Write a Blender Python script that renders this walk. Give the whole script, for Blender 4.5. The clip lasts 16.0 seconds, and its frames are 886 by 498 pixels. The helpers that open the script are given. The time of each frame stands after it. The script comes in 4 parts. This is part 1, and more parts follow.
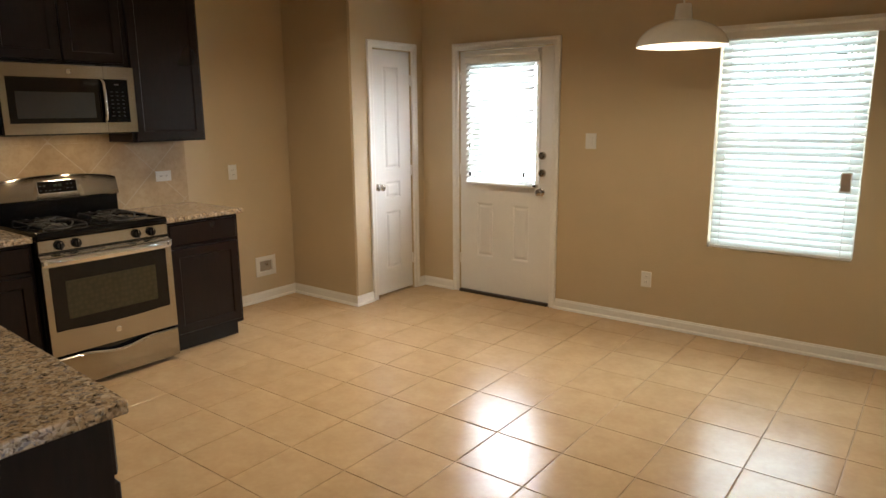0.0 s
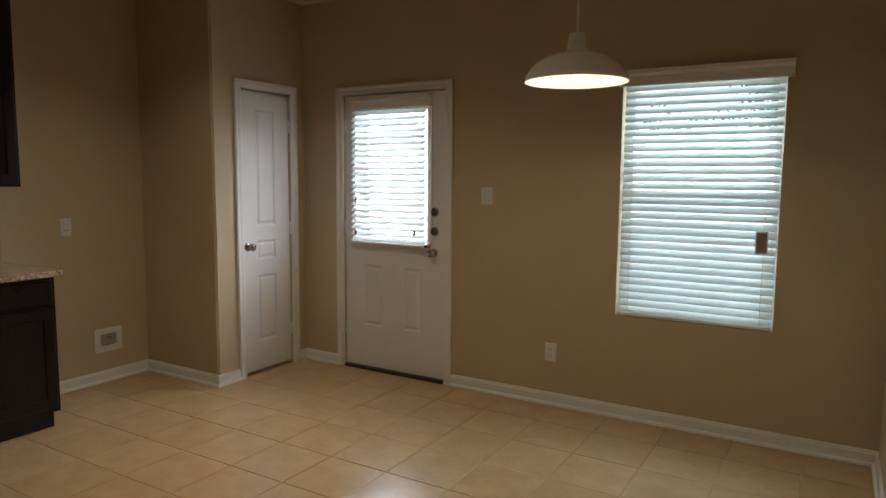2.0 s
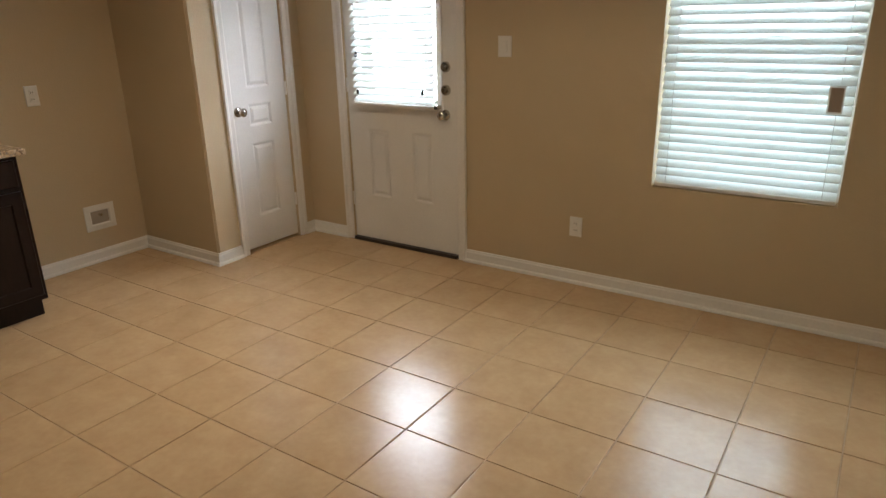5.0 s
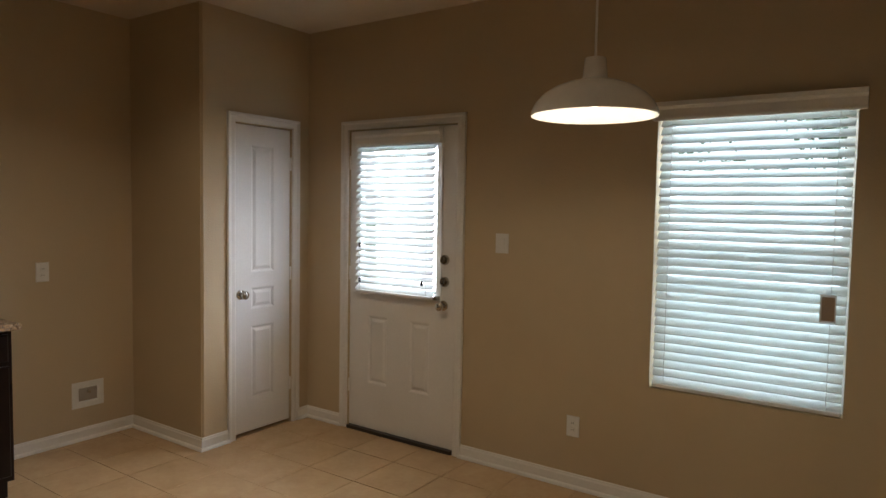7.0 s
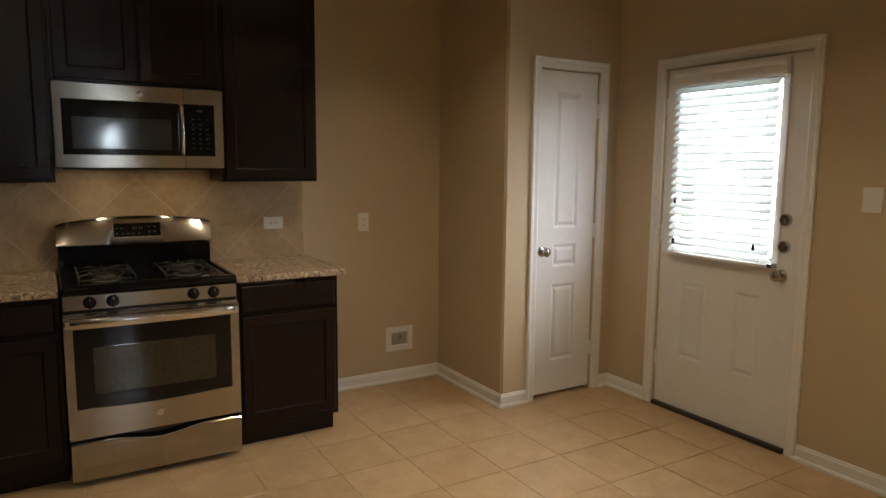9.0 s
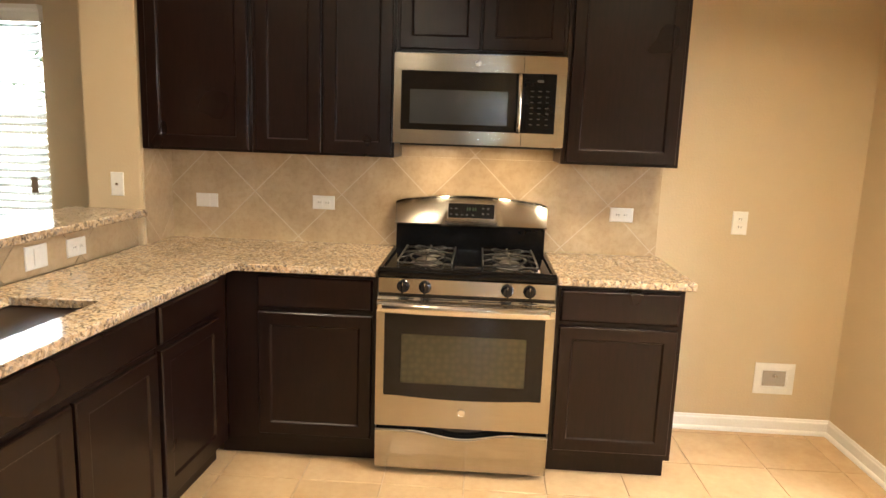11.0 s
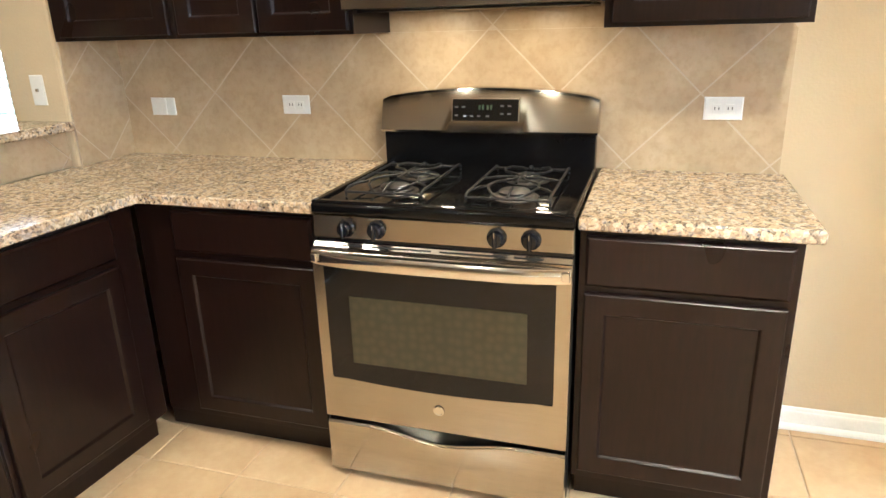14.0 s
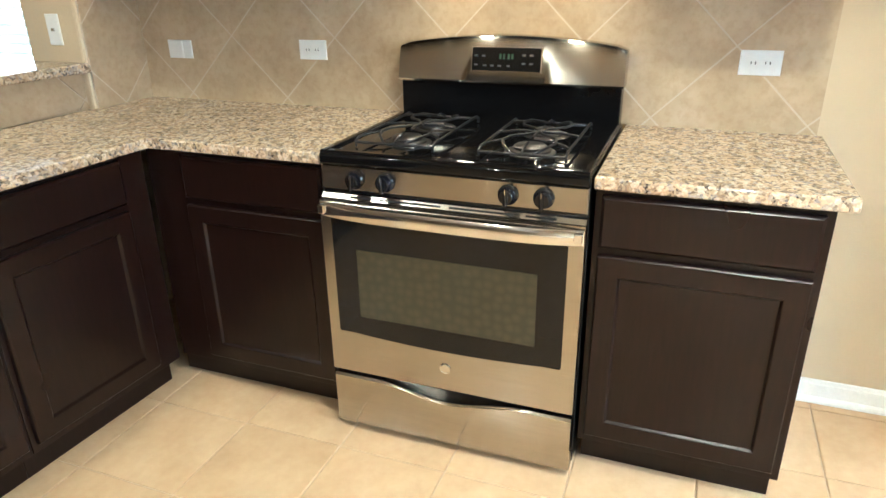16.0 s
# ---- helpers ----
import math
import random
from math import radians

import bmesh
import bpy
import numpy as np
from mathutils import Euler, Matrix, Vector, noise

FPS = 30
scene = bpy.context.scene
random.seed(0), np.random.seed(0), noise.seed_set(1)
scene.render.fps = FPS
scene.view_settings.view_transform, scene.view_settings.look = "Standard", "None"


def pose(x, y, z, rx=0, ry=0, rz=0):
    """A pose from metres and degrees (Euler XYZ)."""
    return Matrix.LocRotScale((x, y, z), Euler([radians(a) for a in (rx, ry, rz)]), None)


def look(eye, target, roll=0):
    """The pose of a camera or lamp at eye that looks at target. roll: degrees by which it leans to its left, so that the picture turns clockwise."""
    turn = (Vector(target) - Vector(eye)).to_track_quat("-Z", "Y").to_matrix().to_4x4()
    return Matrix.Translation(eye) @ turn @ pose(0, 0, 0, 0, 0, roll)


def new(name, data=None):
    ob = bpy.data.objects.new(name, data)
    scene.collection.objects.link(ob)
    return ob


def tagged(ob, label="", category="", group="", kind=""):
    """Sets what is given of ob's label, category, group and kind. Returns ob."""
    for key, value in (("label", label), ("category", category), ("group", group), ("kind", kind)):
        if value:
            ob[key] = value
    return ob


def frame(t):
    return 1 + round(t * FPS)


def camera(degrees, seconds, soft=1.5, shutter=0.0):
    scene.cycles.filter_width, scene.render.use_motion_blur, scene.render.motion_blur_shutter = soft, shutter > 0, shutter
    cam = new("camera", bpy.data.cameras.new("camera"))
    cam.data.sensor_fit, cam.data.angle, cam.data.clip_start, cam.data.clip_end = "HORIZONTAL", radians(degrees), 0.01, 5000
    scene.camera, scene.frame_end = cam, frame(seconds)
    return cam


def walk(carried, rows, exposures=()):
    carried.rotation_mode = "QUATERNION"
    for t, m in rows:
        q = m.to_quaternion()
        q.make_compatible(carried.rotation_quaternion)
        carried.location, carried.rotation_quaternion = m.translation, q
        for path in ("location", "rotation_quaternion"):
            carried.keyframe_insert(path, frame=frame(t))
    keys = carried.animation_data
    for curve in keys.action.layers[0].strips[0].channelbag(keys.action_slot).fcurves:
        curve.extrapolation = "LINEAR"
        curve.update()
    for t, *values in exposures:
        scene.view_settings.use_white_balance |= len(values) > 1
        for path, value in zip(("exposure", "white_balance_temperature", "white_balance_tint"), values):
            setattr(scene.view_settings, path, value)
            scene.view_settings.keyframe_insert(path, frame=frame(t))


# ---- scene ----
cam = camera(67.3, 16.0)
PATH = [
    (0, (4.521, -1.483, 1.546), (3.334, 0.076, 1.146), -0.5),
    (0.5, (4.532, -1.267, 1.5), (3.521, 0.426, 1.165), -0.6),
    (1, (4.498, -1.069, 1.478), (3.524, 0.665, 1.265), -1.0),
    (1.5, (4.452, -0.901, 1.469), (3.399, 0.793, 1.319), 0.0),
    (2, (4.382, -0.772, 1.447), (3.364, 0.937, 1.235), 0.5),
    (2.5, (4.268, -0.639, 1.435), (3.319, 1.086, 1.086), 1.5),
    (3, (4.229, -0.544, 1.428), (3.314, 1.132, 0.833), 0.8),
    (3.2, (4.223, -0.506, 1.431), (3.289, 1.136, 0.776), 0.5),
    (5.3, (4.241, -0.268, 1.5), (3.168, 1.293, 0.854), -1.7),
    (5.5, (4.246, -0.258, 1.504), (3.149, 1.325, 0.966), -1.1),
    (6, (4.265, -0.234, 1.516), (3.12, 1.38, 1.224), 0.7),
    (6.5, (4.283, -0.226, 1.53), (3.139, 1.409, 1.402), 1.3),
    (7, (4.291, -0.211, 1.529), (3.155, 1.43, 1.408), 1.0),
    (7.5, (4.289, -0.202, 1.514), (3.146, 1.431, 1.357), 1.2),
    (8, (4.249, -0.195, 1.496), (2.977, 1.335, 1.286), 1.0),
    (8.5, (4.114, -0.127, 1.486), (2.678, 1.239, 1.216), 0.4),
    (9, (3.967, -0.043, 1.475), (2.262, 0.973, 1.224), 0.5),
    (9.5, (3.854, 0.03, 1.478), (1.95, 0.586, 1.222), 0.0),
    (10, (3.7, 0.164, 1.496), (1.725, 0.342, 1.242), 0.7),
    (10.2, (3.649, 0.21, 1.498), (1.671, 0.305, 1.223), 1.1),
    (12.3, (2.905, 0.664, 1.482), (0.974, 0.374, 1.05), 1.0),
    (12.5, (2.83, 0.692, 1.476), (0.91, 0.361, 1.023), 0.6),
    (13, (2.643, 0.733, 1.45), (0.749, 0.328, 0.952), 0.6),
    (13.5, (2.483, 0.817, 1.422), (0.618, 0.364, 0.86), -0.8),
    (14, (2.321, 0.919, 1.398), (0.517, 0.337, 0.758), -1.7),
    (14.5, (2.266, 0.936, 1.388), (0.536, 0.254, 0.654), -1.6),
    (15, (2.259, 0.93, 1.373), (0.578, 0.224, 0.551), -1.9),
    (15.5, (2.254, 0.939, 1.37), (0.584, 0.245, 0.515), -1.3),
    (16, (2.245, 0.96, 1.384), (0.521, 0.3, 0.614), -0.9),
]
EXPOSURES = [(0, 0.82, 6200, 9), (0.5, 0.55, 6000, 8), (1.0, 0.08, 5950, 9), (1.5, -0.18, 5900, 8), (2.0, -0.27, 5900, 8), (2.5, -0.2, 5900, 9),
             (3.0, 0.08, 5900, 10), (5.5, 0.28, 6000, 10), (6.0, 0.12, 5950, 10), (6.5, -0.12, 5950, 11), (7.0, -0.18, 5950, 11), (8.0, -0.08, 6000, 10),
             (9.0, 0.12, 6250, 9), (9.5, 1.05, 6250, 9), (10.0, 1.9, 6400, 9), (12.5, 2.62, 5800, 8), (14.0, 2.7, 5150, 3), (16.0, 2.64, 4750, -2)]
walk(cam, [(t, look(eye, target, roll)) for t, eye, target, roll in PATH], EXPOSURES)

# ---- world and light ----
world = bpy.data.worlds.new("overcast sky")
scene.world = world
world.use_nodes = True
wn = world.node_tree
sky = wn.nodes.new("ShaderNodeTexSky")
sky.sky_type = "NISHITA"
sky.sun_disc = False
sky.sun_elevation, sky.sun_rotation = radians(48), radians(200)
haze = wn.nodes.new("ShaderNodeHueSaturation")
haze.inputs["Saturation"].default_value, haze.inputs["Value"].default_value = 0.18, 2.1
wn.links.new(sky.outputs[0], haze.inputs["Color"])
wn.links.new(haze.outputs[0], wn.nodes["Background"].inputs[0])
wn.nodes["Background"].inputs[1].default_value = 0.15

sun = new("sun", bpy.data.lights.new("sun", "SUN"))
sun.data.energy, sun.data.angle, sun.data.color = 3.0, radians(12), (1, 0.95, 0.88)
sun.matrix_world = look((0, -20, 22), (8, 0, 0))


def lamp(name, kind, place, target, watts, colour, size=0.1):
    ob = new(name, bpy.data.lights.new(name, kind))
    ob.data.energy, ob.data.color = watts, colour
    if kind == "AREA":
        ob.data.shape, ob.data.size = "DISK", size
    else:
        ob.data.shadow_soft_size = size
    ob.matrix_world = look(place, target)
    return ob


WARM = (1.0, 0.72, 0.42)
SOFT = (1.0, 0.79, 0.53)
# Cans out of view: first placed by its shadows, the others added for brightness.
DOWNLIGHTS = ((1.30, -0.78, 3.0), (1.75, 1.35, 9.0), (3.9, -0.30, 6.0))
for cx, cy, watts in DOWNLIGHTS:
    can = lamp("downlight_lamp", "AREA", (cx, cy, 2.715), (cx, cy, 0), watts, SOFT, 0.13)
    can.data.spread = radians(138 if cx < 3 else 172)
lamp("pendant_bulb", "POINT", (3.352, 2.085, 1.938), (3.352, 2.085, 0), 3.6, (1.0, 0.84, 0.62), 0.035)
for cy in (0.20, 0.56):
    lamp("cooktop_lamp", "AREA", (0.22, cy, 1.432), (0.20, cy, 0), 0.32, WARM, 0.05)


def window_light(place, target, wide, high, watts, colour):
    ob = lamp("window_daylight", "AREA", place, target, watts, colour)
    ob.data.shape, ob.data.size, ob.data.size_y = "RECTANGLE", wide, high
    return ob


DAY = (0.86, 0.95, 1.0)
window_light((3.68, 3.30, 1.34), (3.68, 0, 1.2), 0.84, 1.38, 22, DAY)
window_light((1.58, 3.30, 1.45), (1.58, 0, 1.3), 0.56, 0.92, 20, (0.95, 0.95, 1.0))
window_light((9.06, 0.97, 1.86), (0, 0.9, 1.86), 0.32, 0.27, 12, DAY)
window_light((-0.33, -2.55, 1.40), (3, -2.55, 1.3), 0.9, 1.4, 6, DAY)


# ---- materials ----
def material(name, rough=0.5, metal=0.0):
    m = bpy.data.materials.new(name)
    m.use_nodes = True
    n = m.node_tree
    b = n.nodes["Principled BSDF"]
    b.inputs["Roughness"].default_value, b.inputs["Metallic"].default_value = rough, metal
    return m, n, b


def coords(n, scale=(1, 1, 1), kind="Object"):
    c, mp = n.nodes.new("ShaderNodeTexCoord"), n.nodes.new("ShaderNodeMapping")
    mp.inputs["Scale"].default_value = scale
    n.links.new(c.outputs[kind], mp.inputs[0])
    return mp.outputs[0]


def noise_tex(n, vec, scale, detail=3.0, rough=0.55):
    t = n.nodes.new("ShaderNodeTexNoise")
    t.inputs["Scale"].default_value, t.inputs["Detail"].default_value, t.inputs["Roughness"].default_value = scale, detail, rough
    n.links.new(vec, t.inputs["Vector"])
    return t.outputs["Fac"]


def ramp(n, fac, stops, sharp=False):
    r = n.nodes.new("ShaderNodeValToRGB")
    if sharp:
        r.color_ramp.interpolation = "CONSTANT"
    e = r.color_ramp.elements
    while len(e) < len(stops):
        e.new(0.5)
    for el, (p, c) in zip(e, stops):
        el.position, el.color = p, (*c, 1)
    n.links.new(fac, r.inputs[0])
    return r.outputs[0]


def mix(n, a, b, fac, mode="MIX"):
    m = n.nodes.new("ShaderNodeMix")
    m.data_type, m.blend_type = "RGBA", mode
    for sock, v in ((m.inputs[0], fac), (m.inputs[6], a), (m.inputs[7], b)):
        if isinstance(v, (int, float)):
            sock.default_value = v
        elif isinstance(v, tuple):
            sock.default_value = (*v, 1)
        else:
            n.links.new(v, sock)
    return m.outputs[2]


def bump(n, b, fac, strength, distance):
    k = n.nodes.new("ShaderNodeBump")
    k.inputs["Strength"].default_value, k.inputs["Distance"].default_value = strength, distance
    n.links.new(fac, k.inputs["Height"])
    n.links.new(k.outputs[0], b.inputs["Normal"])


def shade(c, f):
    return tuple(v * f for v in c)


def mottled(name, colour, rough, spread=0.10, grain=160, relief=0.0, metal=0.0, patch=2.5):
    m, n, b = material(name, rough, metal)
    v = coords(n)
    big = ramp(n, noise_tex(n, v, patch, 4), [(0.3, shade(colour, 1 - spread)), (0.7, shade(colour, 1 + spread))])
    fine = noise_tex(n, v, grain, 2)
    col = mix(n, big, ramp(n, fine, [(0.3, (0.86,) * 3), (0.7, (1, 1, 1))]), 0.35, "MULTIPLY")
    n.links.new(col, b.inputs["Base Color"])
    if relief:
        bump(n, b, fine, 0.35, relief)
    return m


def wall_paint():
    m, n, b = material("tan orange-peel wall paint", 0.62)
    v = coords(n)
    tone = ramp(n, noise_tex(n, v, 1.3, 4), [(0.3, (0.54, 0.43, 0.275)), (0.7, (0.58, 0.465, 0.305))])
    n.links.new(tone, b.inputs["Base Color"])
    peel = noise_tex(n, v, 95, 3, 0.5)
    bump(n, b, peel, 0.30, 0.004)
    return m


def floor_tile():
    m, n, b = material("glazed beige ceramic floor tile", 0.22)
    info = n.nodes.new("ShaderNodeObjectInfo")
    v = coords(n)
    shift = n.nodes.new("ShaderNodeVectorMath")
    shift.operation = "MULTIPLY_ADD"
    comb = n.nodes.new("ShaderNodeCombineXYZ")
    for k in range(3):
        n.links.new(info.outputs["Random"], comb.inputs[k])
    n.links.new(comb.outputs[0], shift.inputs[0])
    shift.inputs[1].default_value = (37, 53, 11)
    n.links.new(v, shift.inputs[2])
    vec = shift.outputs[0]
    cloud = ramp(n, noise_tex(n, vec, 7.0, 4, 0.55), [(0.1, (0.53, 0.36, 0.19)), (0.9, (0.68, 0.49, 0.285))])
    grain = ramp(n, noise_tex(n, vec, 34, 3, 0.6), [(0.2, (0.88, 0.85, 0.80)), (0.8, (1, 1, 1))])
    col = mix(n, cloud, grain, 0.8, "MULTIPLY")
    tint = ramp(n, info.outputs["Random"], [(0, (0.955, 0.945, 0.925)), (1, (1, 1, 1))])
    n.links.new(mix(n, col, tint, 1.0, "MULTIPLY"), b.inputs["Base Color"])
    b.inputs["Roughness"].default_value = 0.21
    bump(n, b, noise_tex(n, vec, 9, 2, 0.4), 0.05, 0.003)
    return m


def splash_tile():
    m, n, b = material("honed travertine-look wall tile", 0.38)
    info = n.nodes.new("ShaderNodeObjectInfo")
    v = coords(n)
    base = ramp(n, noise_tex(n, v, 5, 6, 0.62), [(0.3, (0.41, 0.30, 0.18)), (0.55, (0.49, 0.37, 0.23)), (0.75, (0.56, 0.44, 0.29))])
    pits = ramp(n, noise_tex(n, v, 48, 4), [(0.32, (0.86, 0.82, 0.76)), (0.55, (1, 1, 1))])
    col = mix(n, base, pits, 0.7, "MULTIPLY")
    tint = ramp(n, info.outputs["Random"], [(0, (0.92, 0.91, 0.89)), (1, (1, 1, 1))])
    n.links.new(mix(n, col, tint, 1.0, "MULTIPLY"), b.inputs["Base Color"])
    bump(n, b, noise_tex(n, v, 60, 3), 0.12, 0.003)
    return m


def granite():
    m, n, b = material("polished speckled granite", 0.10)
    v = coords(n, (1, 1, 1))
    warp = n.nodes.new("ShaderNodeTexNoise")
    warp.inputs["Scale"].default_value = 22
    n.links.new(v, warp.inputs["Vector"])
    add = n.nodes.new("ShaderNodeVectorMath")
    add.operation = "MULTIPLY_ADD"
    n.links.new(warp.outputs["Color"], add.inputs[0])
    add.inputs[1].default_value = (0.03, 0.03, 0.03)
    n.links.new(v, add.inputs[2])

    def cells(scale):
        t = n.nodes.new("ShaderNodeTexVoronoi")
        t.inputs["Scale"].default_value = scale
        n.links.new(add.outputs[0], t.inputs["Vector"])
        s = n.nodes.new("ShaderNodeSeparateColor")
        n.links.new(t.outputs["Color"], s.inputs[0])
        return s.outputs[0]

    a = ramp(n, cells(92), [(0, (0.055, 0.045, 0.04)), (0.13, (0.28, 0.195, 0.12)), (0.24, (0.50, 0.37, 0.23)),
                            (0.42, (0.64, 0.47, 0.31)), (0.66, (0.74, 0.62, 0.47)), (0.84, (0.33, 0.295, 0.28))], True)
    c = ramp(n, cells(185), [(0, (0.05, 0.04, 0.035)), (0.16, (0.52, 0.38, 0.23)), (0.5, (0.70, 0.58, 0.41)), (0.85, (0.30, 0.24, 0.19))], True)
    col = mix(n, a, c, 0.42)
    tone = ramp(n, noise_tex(n, v, 6, 3), [(0.3, (0.82, 0.80, 0.78)), (0.7, (1, 1, 1))])
    n.links.new(mix(n, col, tone, 1.0, "MULTIPLY"), b.inputs["Base Color"])
    return m


def steel(name, along=(900, 6, 900), colour=(0.43, 0.40, 0.355), rough=0.17):
    m, n, b = material(name, rough, 1.0)
    v = coords(n, along)
    f = noise_tex(n, v, 1.0, 2)
    n.links.new(ramp(n, f, [(0.3, shade(colour, 0.90)), (0.7, shade(colour, 1.06))]), b.inputs["Base Color"])
    bump(n, b, f, 0.025, 0.001)
    b.inputs["Anisotropic"].default_value = 0.75
    grain = n.nodes.new("ShaderNodeCombineXYZ")
    grain.inputs[2].default_value = 1.0
    n.links.new(grain.outputs[0], b.inputs["Tangent"])
    return m


def espresso():
    m, n, b = material("espresso-stained cabinet wood", 0.30)
    b.inputs["Specular IOR Level"].default_value = 0.29
    v = coords(n, (9, 9, 1.1))
    g = noise_tex(n, v, 9, 6, 0.65)
    n.links.new(ramp(n, g, [(0.3, (0.0060, 0.0023, 0.0016)), (0.7, (0.0125, 0.0049, 0.0034))]), b.inputs["Base Color"])
    r = ramp(n, noise_tex(n, coords(n), 3, 2), [(0.3, (0.27,) * 3), (0.7, (0.32,) * 3)])
    n.links.new(r, b.inputs["Roughness"])
    return m


def slat_material():
    m, n, b = material("white faux-wood slat", 0.45)
    col = ramp(n, noise_tex(n, coords(n), 18, 3), [(0.3, (0.78, 0.79, 0.77)), (0.7, (0.84, 0.84, 0.82))])
    n.links.new(col, b.inputs["Base Color"])
    tr, mx = n.nodes.new("ShaderNodeBsdfTranslucent"), n.nodes.new("ShaderNodeMixShader")
    tr.inputs[0].default_value = (0.80, 0.88, 0.86, 1)
    mx.inputs[0].default_value = 0.28
    n.links.new(b.outputs[0], mx.inputs[1])
    n.links.new(tr.outputs[0], mx.inputs[2])
    n.links.new(mx.outputs[0], n.nodes["Material Output"].inputs[0])
    return m


def glass_material():
    m, n, b = material("clear window glass", 0.0)
    b.inputs["Transmission Weight"].default_value = 1.0
    b.inputs["IOR"].default_value = 1.45
    b.inputs["Base Color"].default_value = (0.93, 0.97, 0.96, 1)
    return m


def glow(name, colour, strength):
    m, n, b = material(name, 0.5)
    b.inputs["Emission Color"].default_value, b.inputs["Emission Strength"].default_value = (*colour, 1), strength
    b.inputs["Base Color"].default_value = (*colour, 1)
    return m


def leaf_material():
    m, n, b = material("green leaves", 0.5)
    g = n.nodes.new("ShaderNodeNewGeometry")
    n.links.new(ramp(n, g.outputs["Random Per Island"], [(0, (0.045, 0.09, 0.03)), (0.6, (0.09, 0.15, 0.05)), (1, (0.15, 0.20, 0.08))]), b.inputs["Base Color"])
    return m


PAINT = wall_paint()
CEILING = mottled("flat tan-white ceiling paint", (0.70, 0.61, 0.49), 0.75, 0.05, 120, 0.003)
TILE, SPLASH, GRANITE, WOOD = floor_tile(), splash_tile(), granite(), espresso()
GROUT = mottled("grey-brown grout", (0.52, 0.38, 0.23), 0.85, 0.2, 220, 0.001)
PALE_GROUT = mottled("pale sanded grout", (0.545, 0.445, 0.32), 0.85, 0.1, 220, 0.001)
TRIM = mottled("white semi-gloss trim paint", (0.85, 0.83, 0.79), 0.33, 0.03, 90, 0.0004)
DOOR_WHITE = mottled("white satin door paint", (0.83, 0.815, 0.785), 0.38, 0.03, 120, 0.0005)
PLASTIC = mottled("white plastic plate", (0.80, 0.79, 0.76), 0.35, 0.02, 60)
SLOT = mottled("dark slot", (0.006, 0.006, 0.006), 0.8, 0.1)
STEEL = steel("brushed stainless steel")
SINK_STEEL = steel("satin sink steel", (12, 240, 240), (0.62, 0.61, 0.58), 0.30)
CHROME = mottled("satin nickel", (0.50, 0.47, 0.43), 0.24, 0.05, 200, 0, 1.0)
BRIGHT = mottled("polished chrome", (0.72, 0.70, 0.68), 0.12, 0.03, 80, 0, 1.0)
BLACK_GLOSS = mottled("black enamel", (0.004, 0.004, 0.0045), 0.08, 0.2, 60)
BLACK_GLOSS.node_tree.nodes["Principled BSDF"].inputs["Specular IOR Level"].default_value = 0.26
SATIN_BLACK = mottled("satin black enamel", (0.004, 0.004, 0.0045), 0.22, 0.2, 60)
SATIN_BLACK.node_tree.nodes["Principled BSDF"].inputs["Specular IOR Level"].default_value = 0.16
BLACK_GLASS = mottled("black oven glass", (0.008, 0.007, 0.0065), 0.06, 0.1, 30)
BLACK_GLASS.node_tree.nodes["Principled BSDF"].inputs["Specular IOR Level"].default_value = 0.32
BLACK_MATTE = mottled("black plastic", (0.006, 0.006, 0.008), 0.12, 0.2, 120)
IRON = mottled("grey-black cast iron grate", (0.012, 0.011, 0.012), 0.42, 0.25, 240, 0.0006)
ALU = mottled("dull burner aluminium", (0.13, 0.125, 0.125), 0.36, 0.15, 120, 0.0004, 1.0)
# The rack's reflection in the glass is painted as faint dots.
SCREEN, sn, sb = material("grey-brown oven window with rack reflection dots", 0.10)
dots = sn.nodes.new("ShaderNodeTexVoronoi")
dots.inputs["Scale"].default_value, dots.inputs["Randomness"].default_value = 34, 0.55
sn.links.new(coords(sn), dots.inputs["Vector"])
sn.links.new(ramp(sn, dots.outputs["Distance"], [(0.1, (0.046, 0.039, 0.022)), (0.6, (0.036, 0.031, 0.018))]), sb.inputs["Base Color"])
MW_SCREEN = mottled("grey microwave window mesh", (0.035, 0.038, 0.042), 0.08, 0.1, 400)
SLAT, GLASS = slat_material(), glass_material()
ENAMEL = mottled("glossy white lamp enamel", (0.88, 0.85, 0.78), 0.16, 0.03, 30)
BULB = glow("lit bulb glass", (1.0, 0.84, 0.6), 9)
DIGITS = glow("green display digits", (0.010, 0.026, 0.010), 0.04)
LENS = glow("lit downlight lens", (1.0, 0.86, 0.66), 6)
MARK = mottled("grey panel marking", (0.045, 0.045, 0.045), 0.5, 0.02)
TAG_PAPER = mottled("brown and white card tag", (0.34, 0.26, 0.20), 0.6, 0.15, 60)
SHADOW_GAP = mottled("threshold in shadow gap colour", (0.055, 0.042, 0.032), 0.45, 0.2, 90, 0, 0.4)
LEAF = leaf_material()
BARK = mottled("grey-brown bark", (0.12, 0.09, 0.065), 0.9, 0.3, 30, 0.01)
GRASS = mottled("mown lawn", (0.07, 0.10, 0.035), 0.9, 0.3, 40, 0.02)
FENCE = mottled("weathered cedar fence", (0.24, 0.20, 0.155), 0.85, 0.25, 40, 0.004)


# ---- building helpers ----
def group_at(name, place, label, category, group="", kind=""):
    ob = new(name)
    ob.location = place
    return tagged(ob, label, category, group, kind)


def finish(name, bm, mat, smooth=False):
    bmesh.ops.recalc_face_normals(bm, faces=bm.faces)
    me = bpy.data.meshes.new(name)
    bm.to_mesh(me)
    bm.free()
    me.materials.append(mat)
    if smooth:
        for p in me.polygons:
            p.use_smooth = True
        me.set_sharp_from_angle(angle=radians(38))
    return new(name, me)


